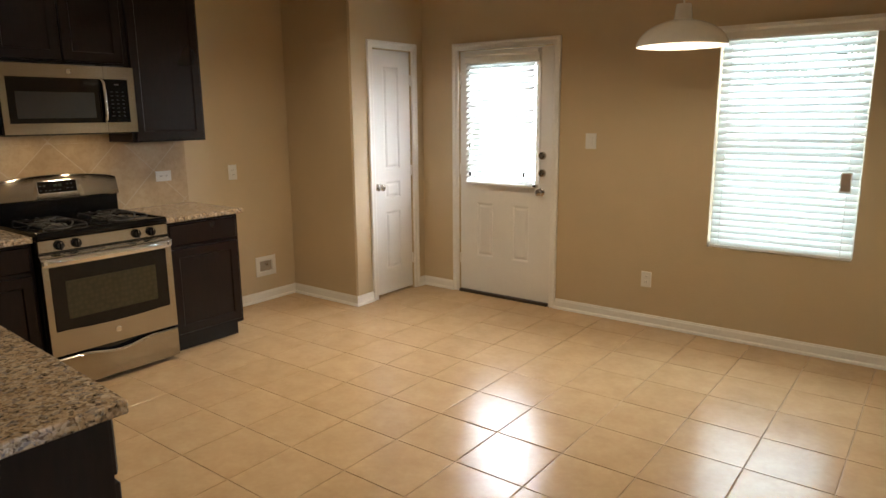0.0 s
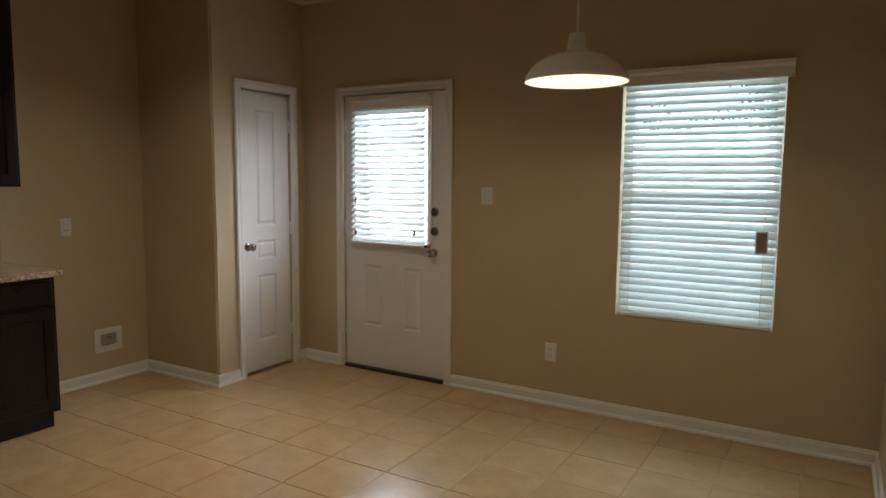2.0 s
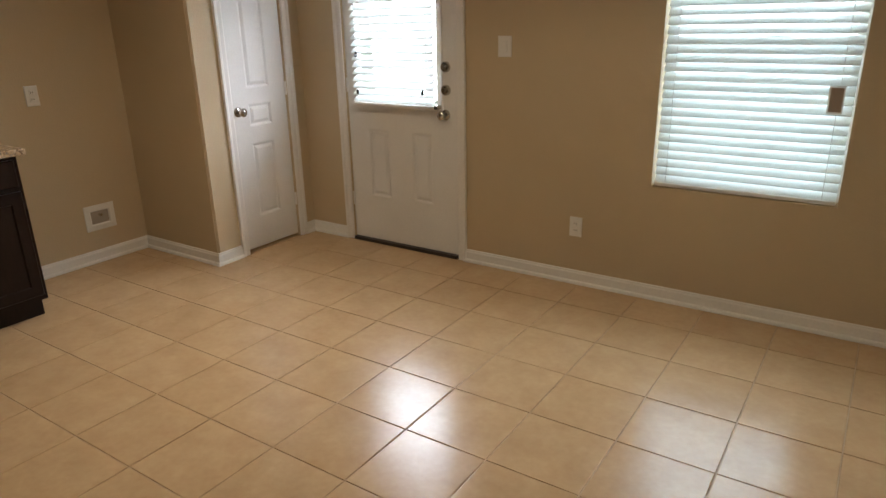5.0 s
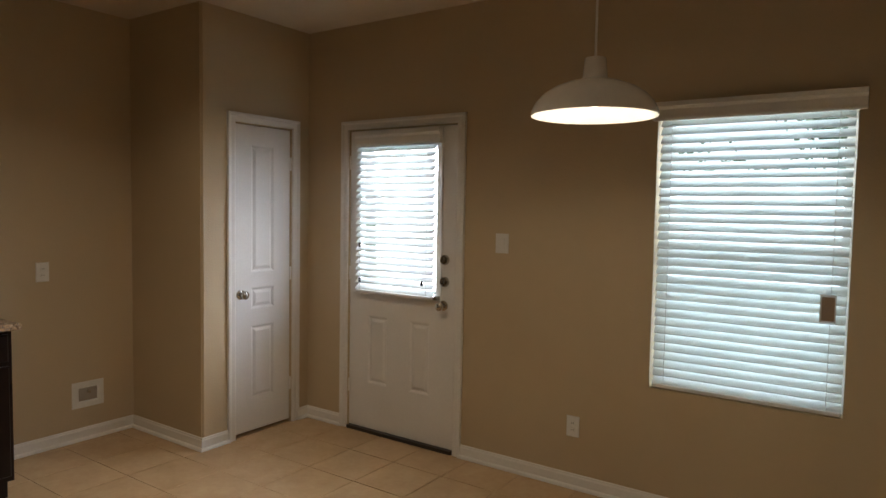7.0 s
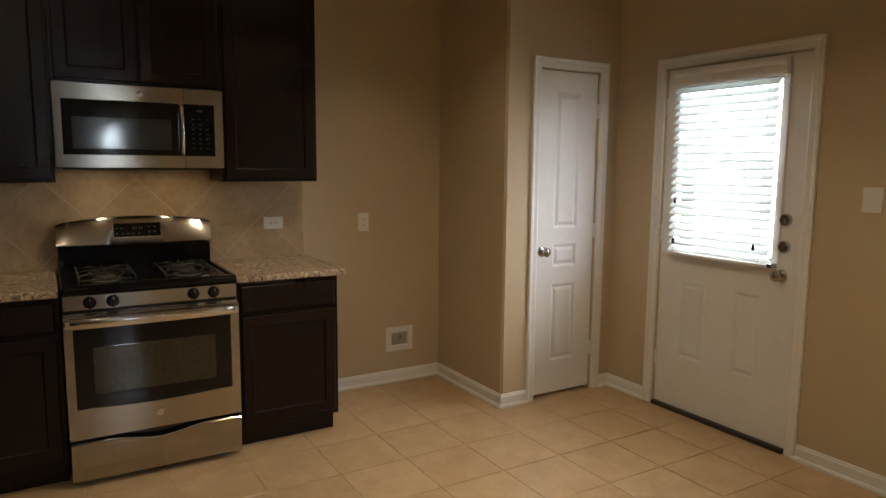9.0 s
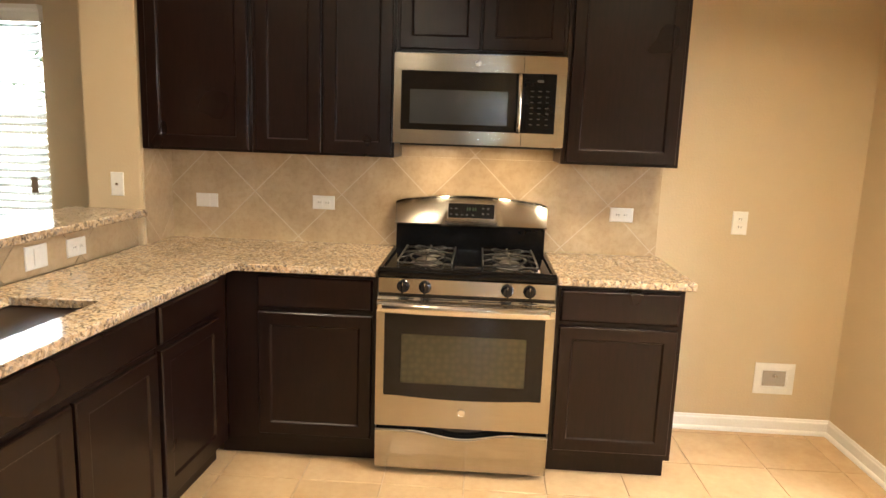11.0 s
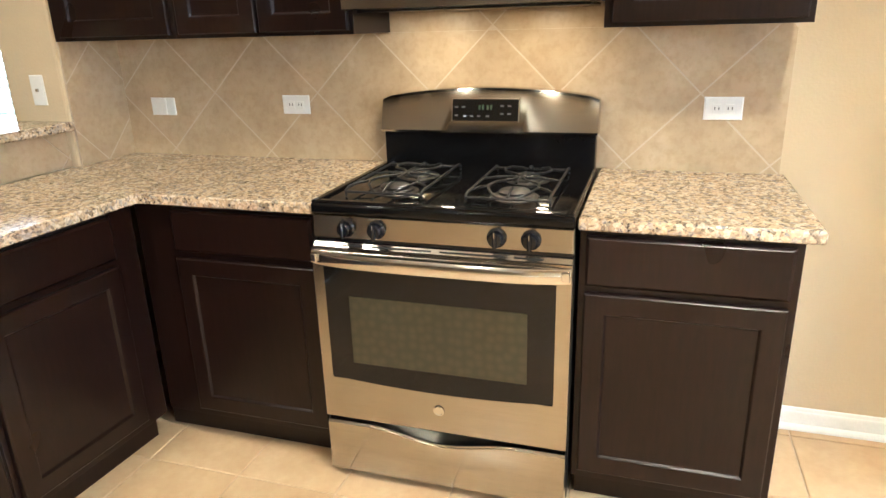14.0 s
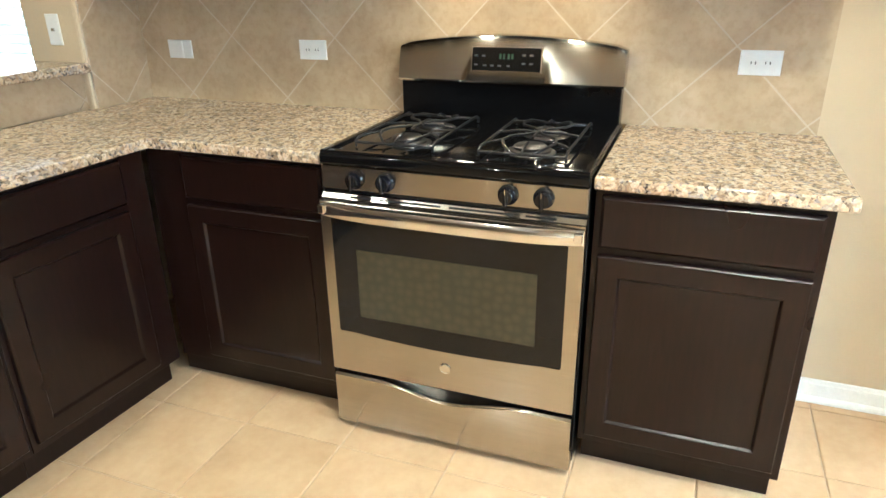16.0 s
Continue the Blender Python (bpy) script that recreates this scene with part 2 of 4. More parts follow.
def spot(ob):
    place = Vector(ob.location)
    while ob.parent:
        ob = ob.parent
        if ob.type == "EMPTY":
            place = place + Vector(ob.location)
    return place


def part(name, bm, mat, parent=None, label="", smooth=False):
    ob = finish(name, bm, mat, smooth)
    if parent is not None:
        ob.parent = parent
        root = parent if parent.parent is None else parent.parent
        if parent.parent is None:
            ob.matrix_parent_inverse = Matrix.Translation(-Vector(root.location))
    if label:
        ob["label"] = label
    return ob


def box(x0, x1, y0, y1, z0, z1, bevel=0.0, bm=None, seg=2):
    own = bm is None
    b = bmesh.new()
    bmesh.ops.create_cube(b, size=1.0)
    for v in b.verts:
        v.co = Vector((x0 + (v.co.x + 0.5) * (x1 - x0), y0 + (v.co.y + 0.5) * (y1 - y0), z0 + (v.co.z + 0.5) * (z1 - z0)))
    if bevel:
        bmesh.ops.bevel(b, geom=b.edges[:], offset=bevel, segments=seg, profile=0.6, affect="EDGES")
    if own:
        return b
    me = bpy.data.meshes.new("joined")
    b.to_mesh(me)
    b.free()
    bm.from_mesh(me)
    bpy.data.meshes.remove(me)
    return bm


def cylinder(axis, centre, r0, r1, length, bm=None, seg=24, bevel=0.0):
    own = bm is None
    b = bmesh.new()
    bmesh.ops.create_cone(b, cap_ends=True, segments=seg, radius1=r0, radius2=r1, depth=length)
    if bevel:
        bmesh.ops.bevel(b, geom=[e for e in b.edges if len(e.link_faces) == 2 and e.calc_face_angle() > 1.0], offset=bevel, segments=2, affect="EDGES")
    turn = Vector((0, 0, 1)).rotation_difference(Vector(axis)).to_matrix().to_4x4()
    bmesh.ops.transform(b, matrix=Matrix.Translation(centre) @ turn, verts=b.verts)
    if own:
        return b
    me = bpy.data.meshes.new("joined")
    b.to_mesh(me)
    b.free()
    bm.from_mesh(me)
    bpy.data.meshes.remove(me)
    return bm


def lathe(axis, centre, profile, seg=40):
    """profile: radius and height along the axis, from one end to the other."""
    bm = bmesh.new()
    rings = []
    for r, h in profile:
        rings.append([bm.verts.new((max(r, 1e-4) * math.cos(2 * math.pi * k / seg), max(r, 1e-4) * math.sin(2 * math.pi * k / seg), h)) for k in range(seg)])
    for a, b in zip(rings, rings[1:]):
        for k in range(seg):
            bm.faces.new((a[k], a[(k + 1) % seg], b[(k + 1) % seg], b[k]))
    bmesh.ops.remove_doubles(bm, verts=bm.verts, dist=0.0004)
    turn = Vector((0, 0, 1)).rotation_difference(Vector(axis)).to_matrix().to_4x4()
    bmesh.ops.transform(bm, matrix=Matrix.Translation(centre) @ turn, verts=bm.verts)
    return bm


def tube(bm, points, r, seg=8, ref=(0, 0, 1)):
    """A round bar along a line of points."""
    rings = []
    for i, p in enumerate(points):
        p = Vector(p)
        d = (Vector(points[min(i + 1, len(points) - 1)]) - Vector(points[max(i - 1, 0)])).normalized()
        s = d.cross(Vector(ref))
        s = s.normalized() if s.length > 0.05 else Vector((1, 0, 0))
        u = s.cross(d).normalized()
        rings.append([bm.verts.new(p + r * (math.cos(a) * s + math.sin(a) * u)) for a in (2 * math.pi * k / seg for k in range(seg))])
    for a, b in zip(rings, rings[1:]):
        for k in range(seg):
            bm.faces.new((a[k], a[(k + 1) % seg], b[(k + 1) % seg], b[k]))
    bm.faces.new(rings[0])
    bm.faces.new(list(reversed(rings[-1])))
    return bm


def facing_x(x):
    return lambda u, v, w: (x + w, u, v)


def facing_y(y, sign=1):
    return lambda u, v, w: (u, y + sign * w, v)


def rings_on(bm, at, u0, u1, v0, v1, rings, closed=True):
    """Nested rectangles, each given by its inset and its height over the face."""
    loops = [[bm.verts.new(at(u, v, w)) for u, v in ((u0 + i, v0 + i), (u1 - i, v0 + i), (u1 - i, v1 - i), (u0 + i, v1 - i))] for i, w in rings]
    for a, b in zip(loops, loops[1:]):
        for k in range(4):
            bm.faces.new((a[k], a[(k + 1) % 4], b[(k + 1) % 4], b[k]))
    if closed:
        bm.faces.new(loops[-1])
    return bm


def slab_panels(at, u0, u1, v0, v1, thick, panels, rings, holes=()):
    """A door leaf with moulded panels and holes, its front at w = thick."""
    bm = bmesh.new()
    cells = list(panels) + list(holes)
    us = sorted({u0, u1, *(c for p in cells for c in p[:2])})
    vs = sorted({v0, v1, *(c for p in cells for c in p[2:])})
    for a, b in zip(us, us[1:]):
        for c, d in zip(vs, vs[1:]):
            mu, mv = (a + b) / 2, (c + d) / 2
            inside = [p for p in cells if p[0] < mu < p[1] and p[2] < mv < p[3]]
            if not inside:
                bm.faces.new([bm.verts.new(at(u, v, thick)) for u, v in ((a, c), (b, c), (b, d), (a, d))])
            if not any(p in holes for p in inside):
                bm.faces.new([bm.verts.new(at(u, v, 0)) for u, v in ((a, c), (b, c), (b, d), (a, d))])
    for p in panels:
        rings_on(bm, at, *p, [(i, thick + w) for i, w in rings])
    for p in list(holes) + [(u0, u1, v0, v1)]:
        rings_on(bm, at, *p, [(0, 0), (0, thick)], closed=False)
    bmesh.ops.remove_doubles(bm, verts=bm.verts, dist=0.0002)
    return bm


def cells_slab(xs, ys, filled, z0, z1):
    """A slab over the cells of a grid for which filled(i, j) holds."""
    bm = bmesh.new()
    grid = {}

    def vert(i, j, z):
        if (i, j, z) not in grid:
            grid[i, j, z] = bm.verts.new((xs[i], ys[j], z))
        return grid[i, j, z]

    full = {(i, j) for i in range(len(xs) - 1) for j in range(len(ys) - 1) if filled(i, j)}
    for i, j in full:
        ring = ((i, j), (i + 1, j), (i + 1, j + 1), (i, j + 1))
        bm.faces.new([vert(a, b, z1) for a, b in ring])
        bm.faces.new([vert(a, b, z0) for a, b in reversed(ring)])
        for (a, b), (c, d), side in zip(ring, ring[1:] + ring[:1], ((i, j - 1), (i + 1, j), (i, j + 1), (i - 1, j))):
            if side not in full:
                bm.faces.new((vert(a, b, z0), vert(c, d, z0), vert(c, d, z1), vert(a, b, z1)))
    return bm


def soften(ob, width, segments=3):
    m = ob.modifiers.new("rounded edge", "BEVEL")
    m.width, m.segments, m.limit_method, m.angle_limit = width, segments, "ANGLE", radians(50)
    for p in ob.data.polygons:
        p.use_smooth = True
    ob.data.set_sharp_from_angle(angle=radians(60))
    return ob


def structure(name, bm, mat, label, category, smooth=False):
    return tagged(finish(name, bm, mat, smooth), label, category, "", "structure")


# ---- plan ----
DOOR_WALL, RIGHT_WALL, PANTRY_X, PANTRY_Y, CEIL = 3.172, 4.625, 0.768, 2.287, 2.745
WING_Y, WING_X, KNEE_Y = -1.205, 0.31, -1.235
LIV_X, LIV_Y, FAR_X = -0.30, -6.0, 9.0

# ---- structure ----
floor = group_at("floor", (0, 0, 0), "beige ceramic tile floor with thin grey-brown grout", "floor", "", "structure")
part("grout_bed", box(LIV_X - 0.2, FAR_X + 0.2, LIV_Y - 0.2, DOOR_WALL + 0.15, -0.12, -0.004), GROUT, floor)
structure("ceiling", box(LIV_X - 0.2, FAR_X + 0.2, LIV_Y - 0.2, DOOR_WALL + 0.15, CEIL, CEIL + 0.12), CEILING, "flat tan-white painted ceiling", "ceiling")


def wall_with_openings(name, label, axis, face, back, a0, a1, openings, z1=CEIL):
    """A wall along an axis from a0 to a1, with openings given as (from, to, sill, head)."""
    bm = bmesh.new()
    cuts = sorted({a0, a1, *(v for o in openings for v in o[:2])})
    lo, hi = min(face, back), max(face, back)
    for c, d in zip(cuts, cuts[1:]):
        spans, z = [], 0.0
        for o in openings:
            if o[0] <= c and d <= o[1]:
                spans = [(0, o[2]), (o[3], z1)]
        for s, e in spans or [(0, z1)]:
            if e - s > 0.002:
                if axis == "x":
                    box(c, d, lo, hi, s, e, 0, bm)
                else:
                    box(lo, hi, c, d, s, e, 0, bm)
    bmesh.ops.remove_doubles(bm, verts=bm.verts, dist=0.0005)
    return structure(name, bm, PAINT, label, "wall")


DOOR_OPEN = (1.165, 2.045, 0.0, 2.045)
WIN_OPEN = (3.25, 4.108, 0.630, 2.045)
PAN_OPEN = (2.535, 3.010, 0.0, 2.055)
LIV_OPEN = (-3.10, -2.06, 0.65, 2.10)
wall_with_openings("wall_north", "tan orange-peel painted wall with back door and window", "x", DOOR_WALL, DOOR_WALL + 0.15, 0.0, FAR_X, [DOOR_OPEN, WIN_OPEN])
wall_with_openings("wall_stove", "tan painted wall behind the range", "y", 0.0, -0.13, WING_Y - 0.06, DOOR_WALL + 0.15, [])
wall_with_openings("wall_pantry_side", "tan painted side wall of the pantry", "x", PANTRY_Y, PANTRY_Y + 0.11, 0.0, PANTRY_X - 0.012, [])
wall_with_openings("wall_pantry_front", "tan painted pantry wall with rounded corner and narrow door", "y", PANTRY_X, PANTRY_X - 0.11, PANTRY_Y + 0.012, DOOR_WALL, [PAN_OPEN])
structure("corner_bead", cylinder((0, 0, 1), (PANTRY_X - 0.024, PANTRY_Y + 0.024, CEIL / 2), 0.024, 0.024, CEIL, None, 24), PAINT, "rounded tan plaster corner of the pantry", "wall corner", True)
structure("wall_right", box(RIGHT_WALL, RIGHT_WALL + 0.14, 0.66, DOOR_WALL, 0, CEIL, 0.02), PAINT, "tan painted stub wall lit by the window", "wall")
structure("wall_wing", box(LIV_X, WING_X, -1.475, WING_Y, 0, CEIL, 0.012), PAINT, "tan painted wing wall beside the bar", "wall")
wall_with_openings("wall_living_window", "tan painted living room wall with a window", "y", LIV_X, LIV_X - 0.15, LIV_Y, -1.475, [LIV_OPEN])
# The south wall is never in view; added to close the room.
wall_with_openings("wall_south", "plain tan painted wall added to close the unseen side", "x", LIV_Y, LIV_Y - 0.12, LIV_X, FAR_X, [])
wall_with_openings("wall_east", "plain tan painted wall added to close the unseen side with a front window", "y", FAR_X, FAR_X + 0.15, LIV_Y, DOOR_WALL, [(0.72, 1.22, 1.66, 2.06)])
knee = structure("knee_wall", box(WING_X, 3.13, KNEE_Y - 0.12, KNEE_Y - 0.008, 0, 1.046), PAINT, "tan painted half wall under the raised bar", "half wall")


def baseboard(name, points):
    """A moulded board along a line on the floor; the room is on its left."""
    bm = bmesh.new()
    profile = [(0, 0), (0.027, 0), (0.0265, 0.008), (0.023, 0.015), (0.018, 0.019), (0.013, 0.020), (0.0125, 0.060), (0.011, 0.066), (0.008, 0.068), (0.005, 0.078), (0.0, 0.081)]
    pts = [Vector((*p, 0)) for p in points]
    rows = []
    for i, p in enumerate(pts):
        d0 = (p - pts[i - 1]).normalized() if i else (pts[1] - p).normalized()
        d1 = (pts[i + 1] - p).normalized() if i < len(pts) - 1 else d0
        n0, n1 = Vector((-d0.y, d0.x, 0)), Vector((-d1.y, d1.x, 0))
        m = (n0 + n1) / max(1e-6, 1 + n0.dot(n1))
        rows.append([bm.verts.new(p + m * w + Vector((0, 0, h))) for w, h in profile])
    for a, b in zip(rows, rows[1:]):
        for k in range(len(profile) - 1):
            bm.faces.new((a[k], b[k], b[k + 1], a[k + 1]))
    bm.faces.new(rows[0]), bm.faces.new(rows[-1])
    return structure(name, bm, TRIM, "white wooden baseboard with a quarter-round shoe", "baseboard")


baseboard("baseboard", [(RIGHT_WALL, 0.68), (RIGHT_WALL, DOOR_WALL), (2.098, DOOR_WALL)])
baseboard("baseboard", [(1.108, DOOR_WALL), (PANTRY_X, DOOR_WALL), (PANTRY_X, 3.072)])
baseboard("baseboard", [(PANTRY_X, 2.472), (PANTRY_X, PANTRY_Y), (0.0, PANTRY_Y), (0.0, 1.30)])


def casing(name, at, u0, u1, v1, label, wide=0.058):
    """Moulded trim round three sides of an opening."""
    bm = bmesh.new()
    prof = [(0, 0), (0, 0.012), (0.010, 0.016), (0.034, 0.013), (0.044, 0.020), (wide, 0.020), (wide, 0)]
    rows = [[bm.verts.new(at(u0 - o, 0, w)) for o, w in prof], [bm.verts.new(at(u0 - o, v1 + o, w)) for o, w in prof],
            [bm.verts.new(at(u1 + o, v1 + o, w)) for o, w in prof], [bm.verts.new(at(u1 + o, 0, w)) for o, w in prof]]
    for a, b in zip(rows, rows[1:]):
        for k in range(len(prof) - 1):
            bm.faces.new((a[k], a[k + 1], b[k + 1], b[k]))
    return structure(name, bm, TRIM, label, "door trim")


casing("door_trim", facing_y(DOOR_WALL, -1), 1.160, 2.050, 2.048, "white moulded casing round the back door")
casing("door_trim", facing_x(PANTRY_X), 2.530, 3.015, 2.060, "white moulded casing round the pantry door")
# Threshold coloured dark to stand for the shade under the door leaf.
structure("threshold", box(1.17, 2.04, DOOR_WALL - 0.02, DOOR_WALL + 0.14, -0.003, 0.022, 0.004), SHADOW_GAP, "door threshold coloured dark for the shaded gap", "threshold")

GROOVE = [(0, 0), (0.006, -0.002), (0.016, -0.009), (0.022, -0.009), (0.040, -0.001)]


def knob(parent, at, u, v, scale=1.0, mat=None):
    bm = bmesh.new()
    o, d = Vector(at(u, v, 0)), Vector(at(u, v, 1)) - Vector(at(u, v, 0))
    prof = [(0.0, 0), (0.032, 0), (0.032, 0.006), (0.026, 0.010), (0.012, 0.013), (0.011, 0.030), (0.020, 0.038), (0.028, 0.048), (0.027, 0.058), (0.018, 0.066), (0.0, 0.068)]
    bm.free()
    return part("door_knob", lathe(d, o, [(r * scale, h * scale) for r, h in prof], 28), mat or CHROME, parent, "satin nickel round knob", True)


def hinge(parent, at, u, v):
    bm = bmesh.new()
    a, b = Vector(at(u, v - 0.045, 0.004)), Vector(at(u, v + 0.045, 0.004))
    cylinder((0, 0, 1), (a + b) / 2, 0.007, 0.007, 0.09, bm, 10)
    return part("hinge", bm, TRIM, parent)


# back door, half glazed, with a blind on it
back_door = group_at("door_1", (1.6, DOOR_WALL + 0.01, 0.0), "white half-glazed back door with two moulded panels and a blind", "door", "", "structure")
at = facing_y(DOOR_WALL + 0.045, -1)
leaf = part("leaf", slab_panels(at, 1.170, 2.040, 0.024, 2.040, 0.036, [(1.335, 1.505, 0.335, 0.80), (1.690, 1.850, 0.335, 0.80)], GROOVE, [(1.27, 1.905, 0.985, 1.925)]), DOOR_WHITE, back_door)
lite = bmesh.new()
for r in ((1.235, 1.275, 0.95, 1.96), (1.90, 1.94, 0.95, 1.96), (1.275, 1.90, 0.95, 0.99), (1.275, 1.90, 1.92, 1.96)):
    box(r[0], r[1], DOOR_WALL - 0.004, DOOR_WALL + 0.010, r[2], r[3], 0.003, lite)
part("lite_frame", lite, DOOR_WHITE, back_door)
pane = part("pane", box(1.272, 1.903, DOOR_WALL + 0.024, DOOR_WALL + 0.030, 0.987, 1.923), GLASS, back_door)
pane.visible_shadow = False
at = facing_y(DOOR_WALL + 0.009, -1)
knob(back_door, at, 1.955, 0.925)
for v in (1.075, 1.212):
    part("deadbolt", lathe((0, -1, 0), at(1.962, v, 0), [(0, 0), (0.032, 0), (0.032, 0.010), (0.026, 0.020), (0.014, 0.022), (0.012, 0.034), (0, 0.034)], 24), CHROME, back_door, "satin nickel deadbolt", True)
for v in (0.30, 1.08, 1.83):
    hinge(back_door, at, 1.172, v)

# pantry door with three moulded panels
pantry_door = group_at("door_2", (PANTRY_X, 2.77, 0.0), "narrow white three-panel pantry door, closed", "door", "", "structure")
at = facing_x(PANTRY_X - 0.050)
part("leaf", slab_panels(at, 2.540, 3.006, 0.022, 2.050, 0.036, [(2.672, 2.868, 1.085, 1.925), (2.672, 2.868, 0.840, 0.985), (2.672, 2.868, 0.232, 0.730)], GROOVE), DOOR_WHITE, pantry_door)
knob(pantry_door, facing_x(PANTRY_X - 0.014), 2.585, 0.945)
for v in (0.28, 1.06, 1.82):
    hinge(pantry_door, facing_x(PANTRY_X - 0.010), 3.008, v)


# ---- blinds and windows ----
def blind(place, label, along, u0, u1, v0, v1, pitch, tilt, valance, out, mat_cords=TRIM):
    """along: maps (u, v, w) to the room, w towards the viewer."""
    ob = group_at("window_blind", place, label, "blind")
    d0, dv = Vector(along(0, 0, 0)), Vector((0, 0, 1))
    du, dw = Vector(along(1, 0, 0)) - d0, Vector(along(0, 0, 1)) - d0
    bm = bmesh.new()
    rows = []
    n = 4
    L = u1 - u0
    for k in range(n + 1):
        s = (k / n - 0.5) * 0.050
        crown = 0.0035 * (1 - (2 * k / n - 1) ** 2)
        c, sn = math.cos(tilt), math.sin(tilt)
        rows.append([(s * c - crown * sn, s * sn + crown * c)])
    front = [[bm.verts.new(du * uu + dw * r[0][0] * -1 + dv * r[0][1]) for uu in (0, L)] for r in rows]
    back = [[bm.verts.new(du * uu + dw * (r[0][0] * -1 + 0.0014) + dv * (r[0][1] + 0.0022)) for uu in (0, L)] for r in rows]
    for a, b in zip(front, front[1:]):
        bm.faces.new((a[0], a[1], b[1], b[0]))
    for a, b in zip(back, back[1:]):
        bm.faces.new((a[0], b[0], b[1], a[1]))
    for k in (0, n):
        bm.faces.new((front[k][0], front[k][1], back[k][1], back[k][0]))
    slat = part("slat", bm, SLAT, None, "", True)
    me = slat.data
    bpy.data.objects.remove(slat)
    count = int((v1 - v0 - 0.020) / pitch)
    for k in range(count + 1):
        s = new("slat", me)
        s.parent = ob
        s.location = Vector(along(u0, v0 + 0.035 + k * pitch, out)) - Vector(place) + Vector((0, 0, random.uniform(-0.0012, 0.0012)))
    bm = bmesh.new()
    a, b = Vector(along(u0, v0, out - 0.024)), Vector(along(u1, v0 + 0.018, out + 0.024))
    box(min(a.x, b.x), max(a.x, b.x), min(a.y, b.y), max(a.y, b.y), a.z, b.z, 0.004, bm)
    part("bottom_rail", bm, TRIM, ob)
    for f in (0.07, 0.93):
        u = u0 + f * L
        bm = bmesh.new()
        for w in (out - 0.026, out + 0.026):
            tube(bm, [along(u, v0 + 0.01, w), along(u, v1, w)], 0.0013, 5)
        part("ladder_cord", bm, mat_cords, ob)
    if valance:
        bm = bmesh.new()
        prof = [(0, 0), (0.030, 0), (0.034, 0.012), (0.034, 0.050), (0.040, 0.060), (0.048, 0.066), (0.048, 0.088), (0.0, 0.088)]
        va, vb, vz = valance
        ends = [[bm.verts.new(along(u, vz + h, w)) for w, h in prof] for u in (va, vb)]
        for k in range(len(prof)):
            j = (k + 1) % len(prof)
            bm.faces.new((ends[0][k], ends[0][j], ends[1][j], ends[1][k]))
        bm.faces.new(ends[0]), bm.faces.new(ends[1])
        part("valance", bm, TRIM, ob, "white moulded valance")
    return ob


def window_unit(name, label, along, u0, u1, v0, v1, back):
    ob = group_at(name, along((u0 + u1) / 2, v0, -back), label, "window", "", "structure")
    bars = [(u0, u0 + 0.045, v0, v1), (u1 - 0.045, u1, v0, v1), (u0 + 0.045, u1 - 0.045, v0, v0 + 0.05), (u0 + 0.045, u1 - 0.045, v1 - 0.05, v1),
            (u0 + 0.045, u1 - 0.045, (v0 + v1) / 2 - 0.02, (v0 + v1) / 2 + 0.02)]
    for a, b, c, d in bars:
        p, q = Vector(along(a, c, -back)), Vector(along(b, d, -back - 0.05))
        part("window_frame", box(min(p.x, q.x), max(p.x, q.x), min(p.y, q.y), max(p.y, q.y), c, d, 0.004), TRIM, ob)
    m = (v0 + v1) / 2
    for c, d in ((v0 + 0.05, m - 0.02), (m + 0.02, v1 - 0.05)):
        p, q = Vector(along(u0 + 0.045, c, -back - 0.022)), Vector(along(u1 - 0.045, d, -back - 0.028))
        g = part("pane", box(min(p.x, q.x), max(p.x, q.x), min(p.y, q.y), max(p.y, q.y), c, d), GLASS, ob)
        g.visible_shadow = False
    return ob


at = facing_y(DOOR_WALL, -1)
window_unit("window_1", "white single-hung window in a plaster recess", at, *WIN_OPEN, 0.09)
blind((3.68, DOOR_WALL - 0.01, 0.635), "white wide-slat blind tilted half open in the dining window", at, 3.262, 4.098, 0.636, 1.985, 0.0435, radians(49), (3.232, 4.140, 1.985), -0.030)
blind((1.58, DOOR_WALL - 0.02, 0.955), "white wide-slat blind tilted half open on the back door", at, 1.262, 1.902, 0.960, 1.925, 0.0435, radians(40), (1.245, 1.935, 1.935), 0.024)
for u, v in ((1.312, 1.045), (1.312, 1.28), (1.83, 1.06)):
    tagged(finish("cord_clip", box(u - 0.008, u + 0.008, DOOR_WALL - 0.060, DOOR_WALL - 0.052, v - 0.016, v + 0.016, 0.002), BLACK_MATTE), "small dark plastic cord clip on the blind", "cord clip")
hold = group_at("hold_down_bracket", (1.918, DOOR_WALL - 0.01, 0.955), "small grey blind bracket beside the knob", "bracket")
part("bracket", box(1.905, 1.935, DOOR_WALL - 0.050, DOOR_WALL - 0.005, 0.962, 0.985, 0.003), CHROME, hold)
tag = group_at("blind_tag", (4.03, DOOR_WALL - 0.02, 1.06), "brown and white safety card hanging on the blind", "card tag")
part("card", box(4.006, 4.056, DOOR_WALL - 0.012, DOOR_WALL - 0.0105, 1.062, 1.168), TAG_PAPER, tag)
for a, b, c, d in ((3.999, 4.0055, 1.055, 1.176), (4.0565, 4.062, 1.055, 1.176), (4.0055, 4.0565, 1.1685, 1.176), (4.0055, 4.0565, 1.055, 1.0615)):
    part("card_border", box(a, b, DOOR_WALL - 0.012, DOOR_WALL - 0.0105, c, d), PLASTIC, tag)

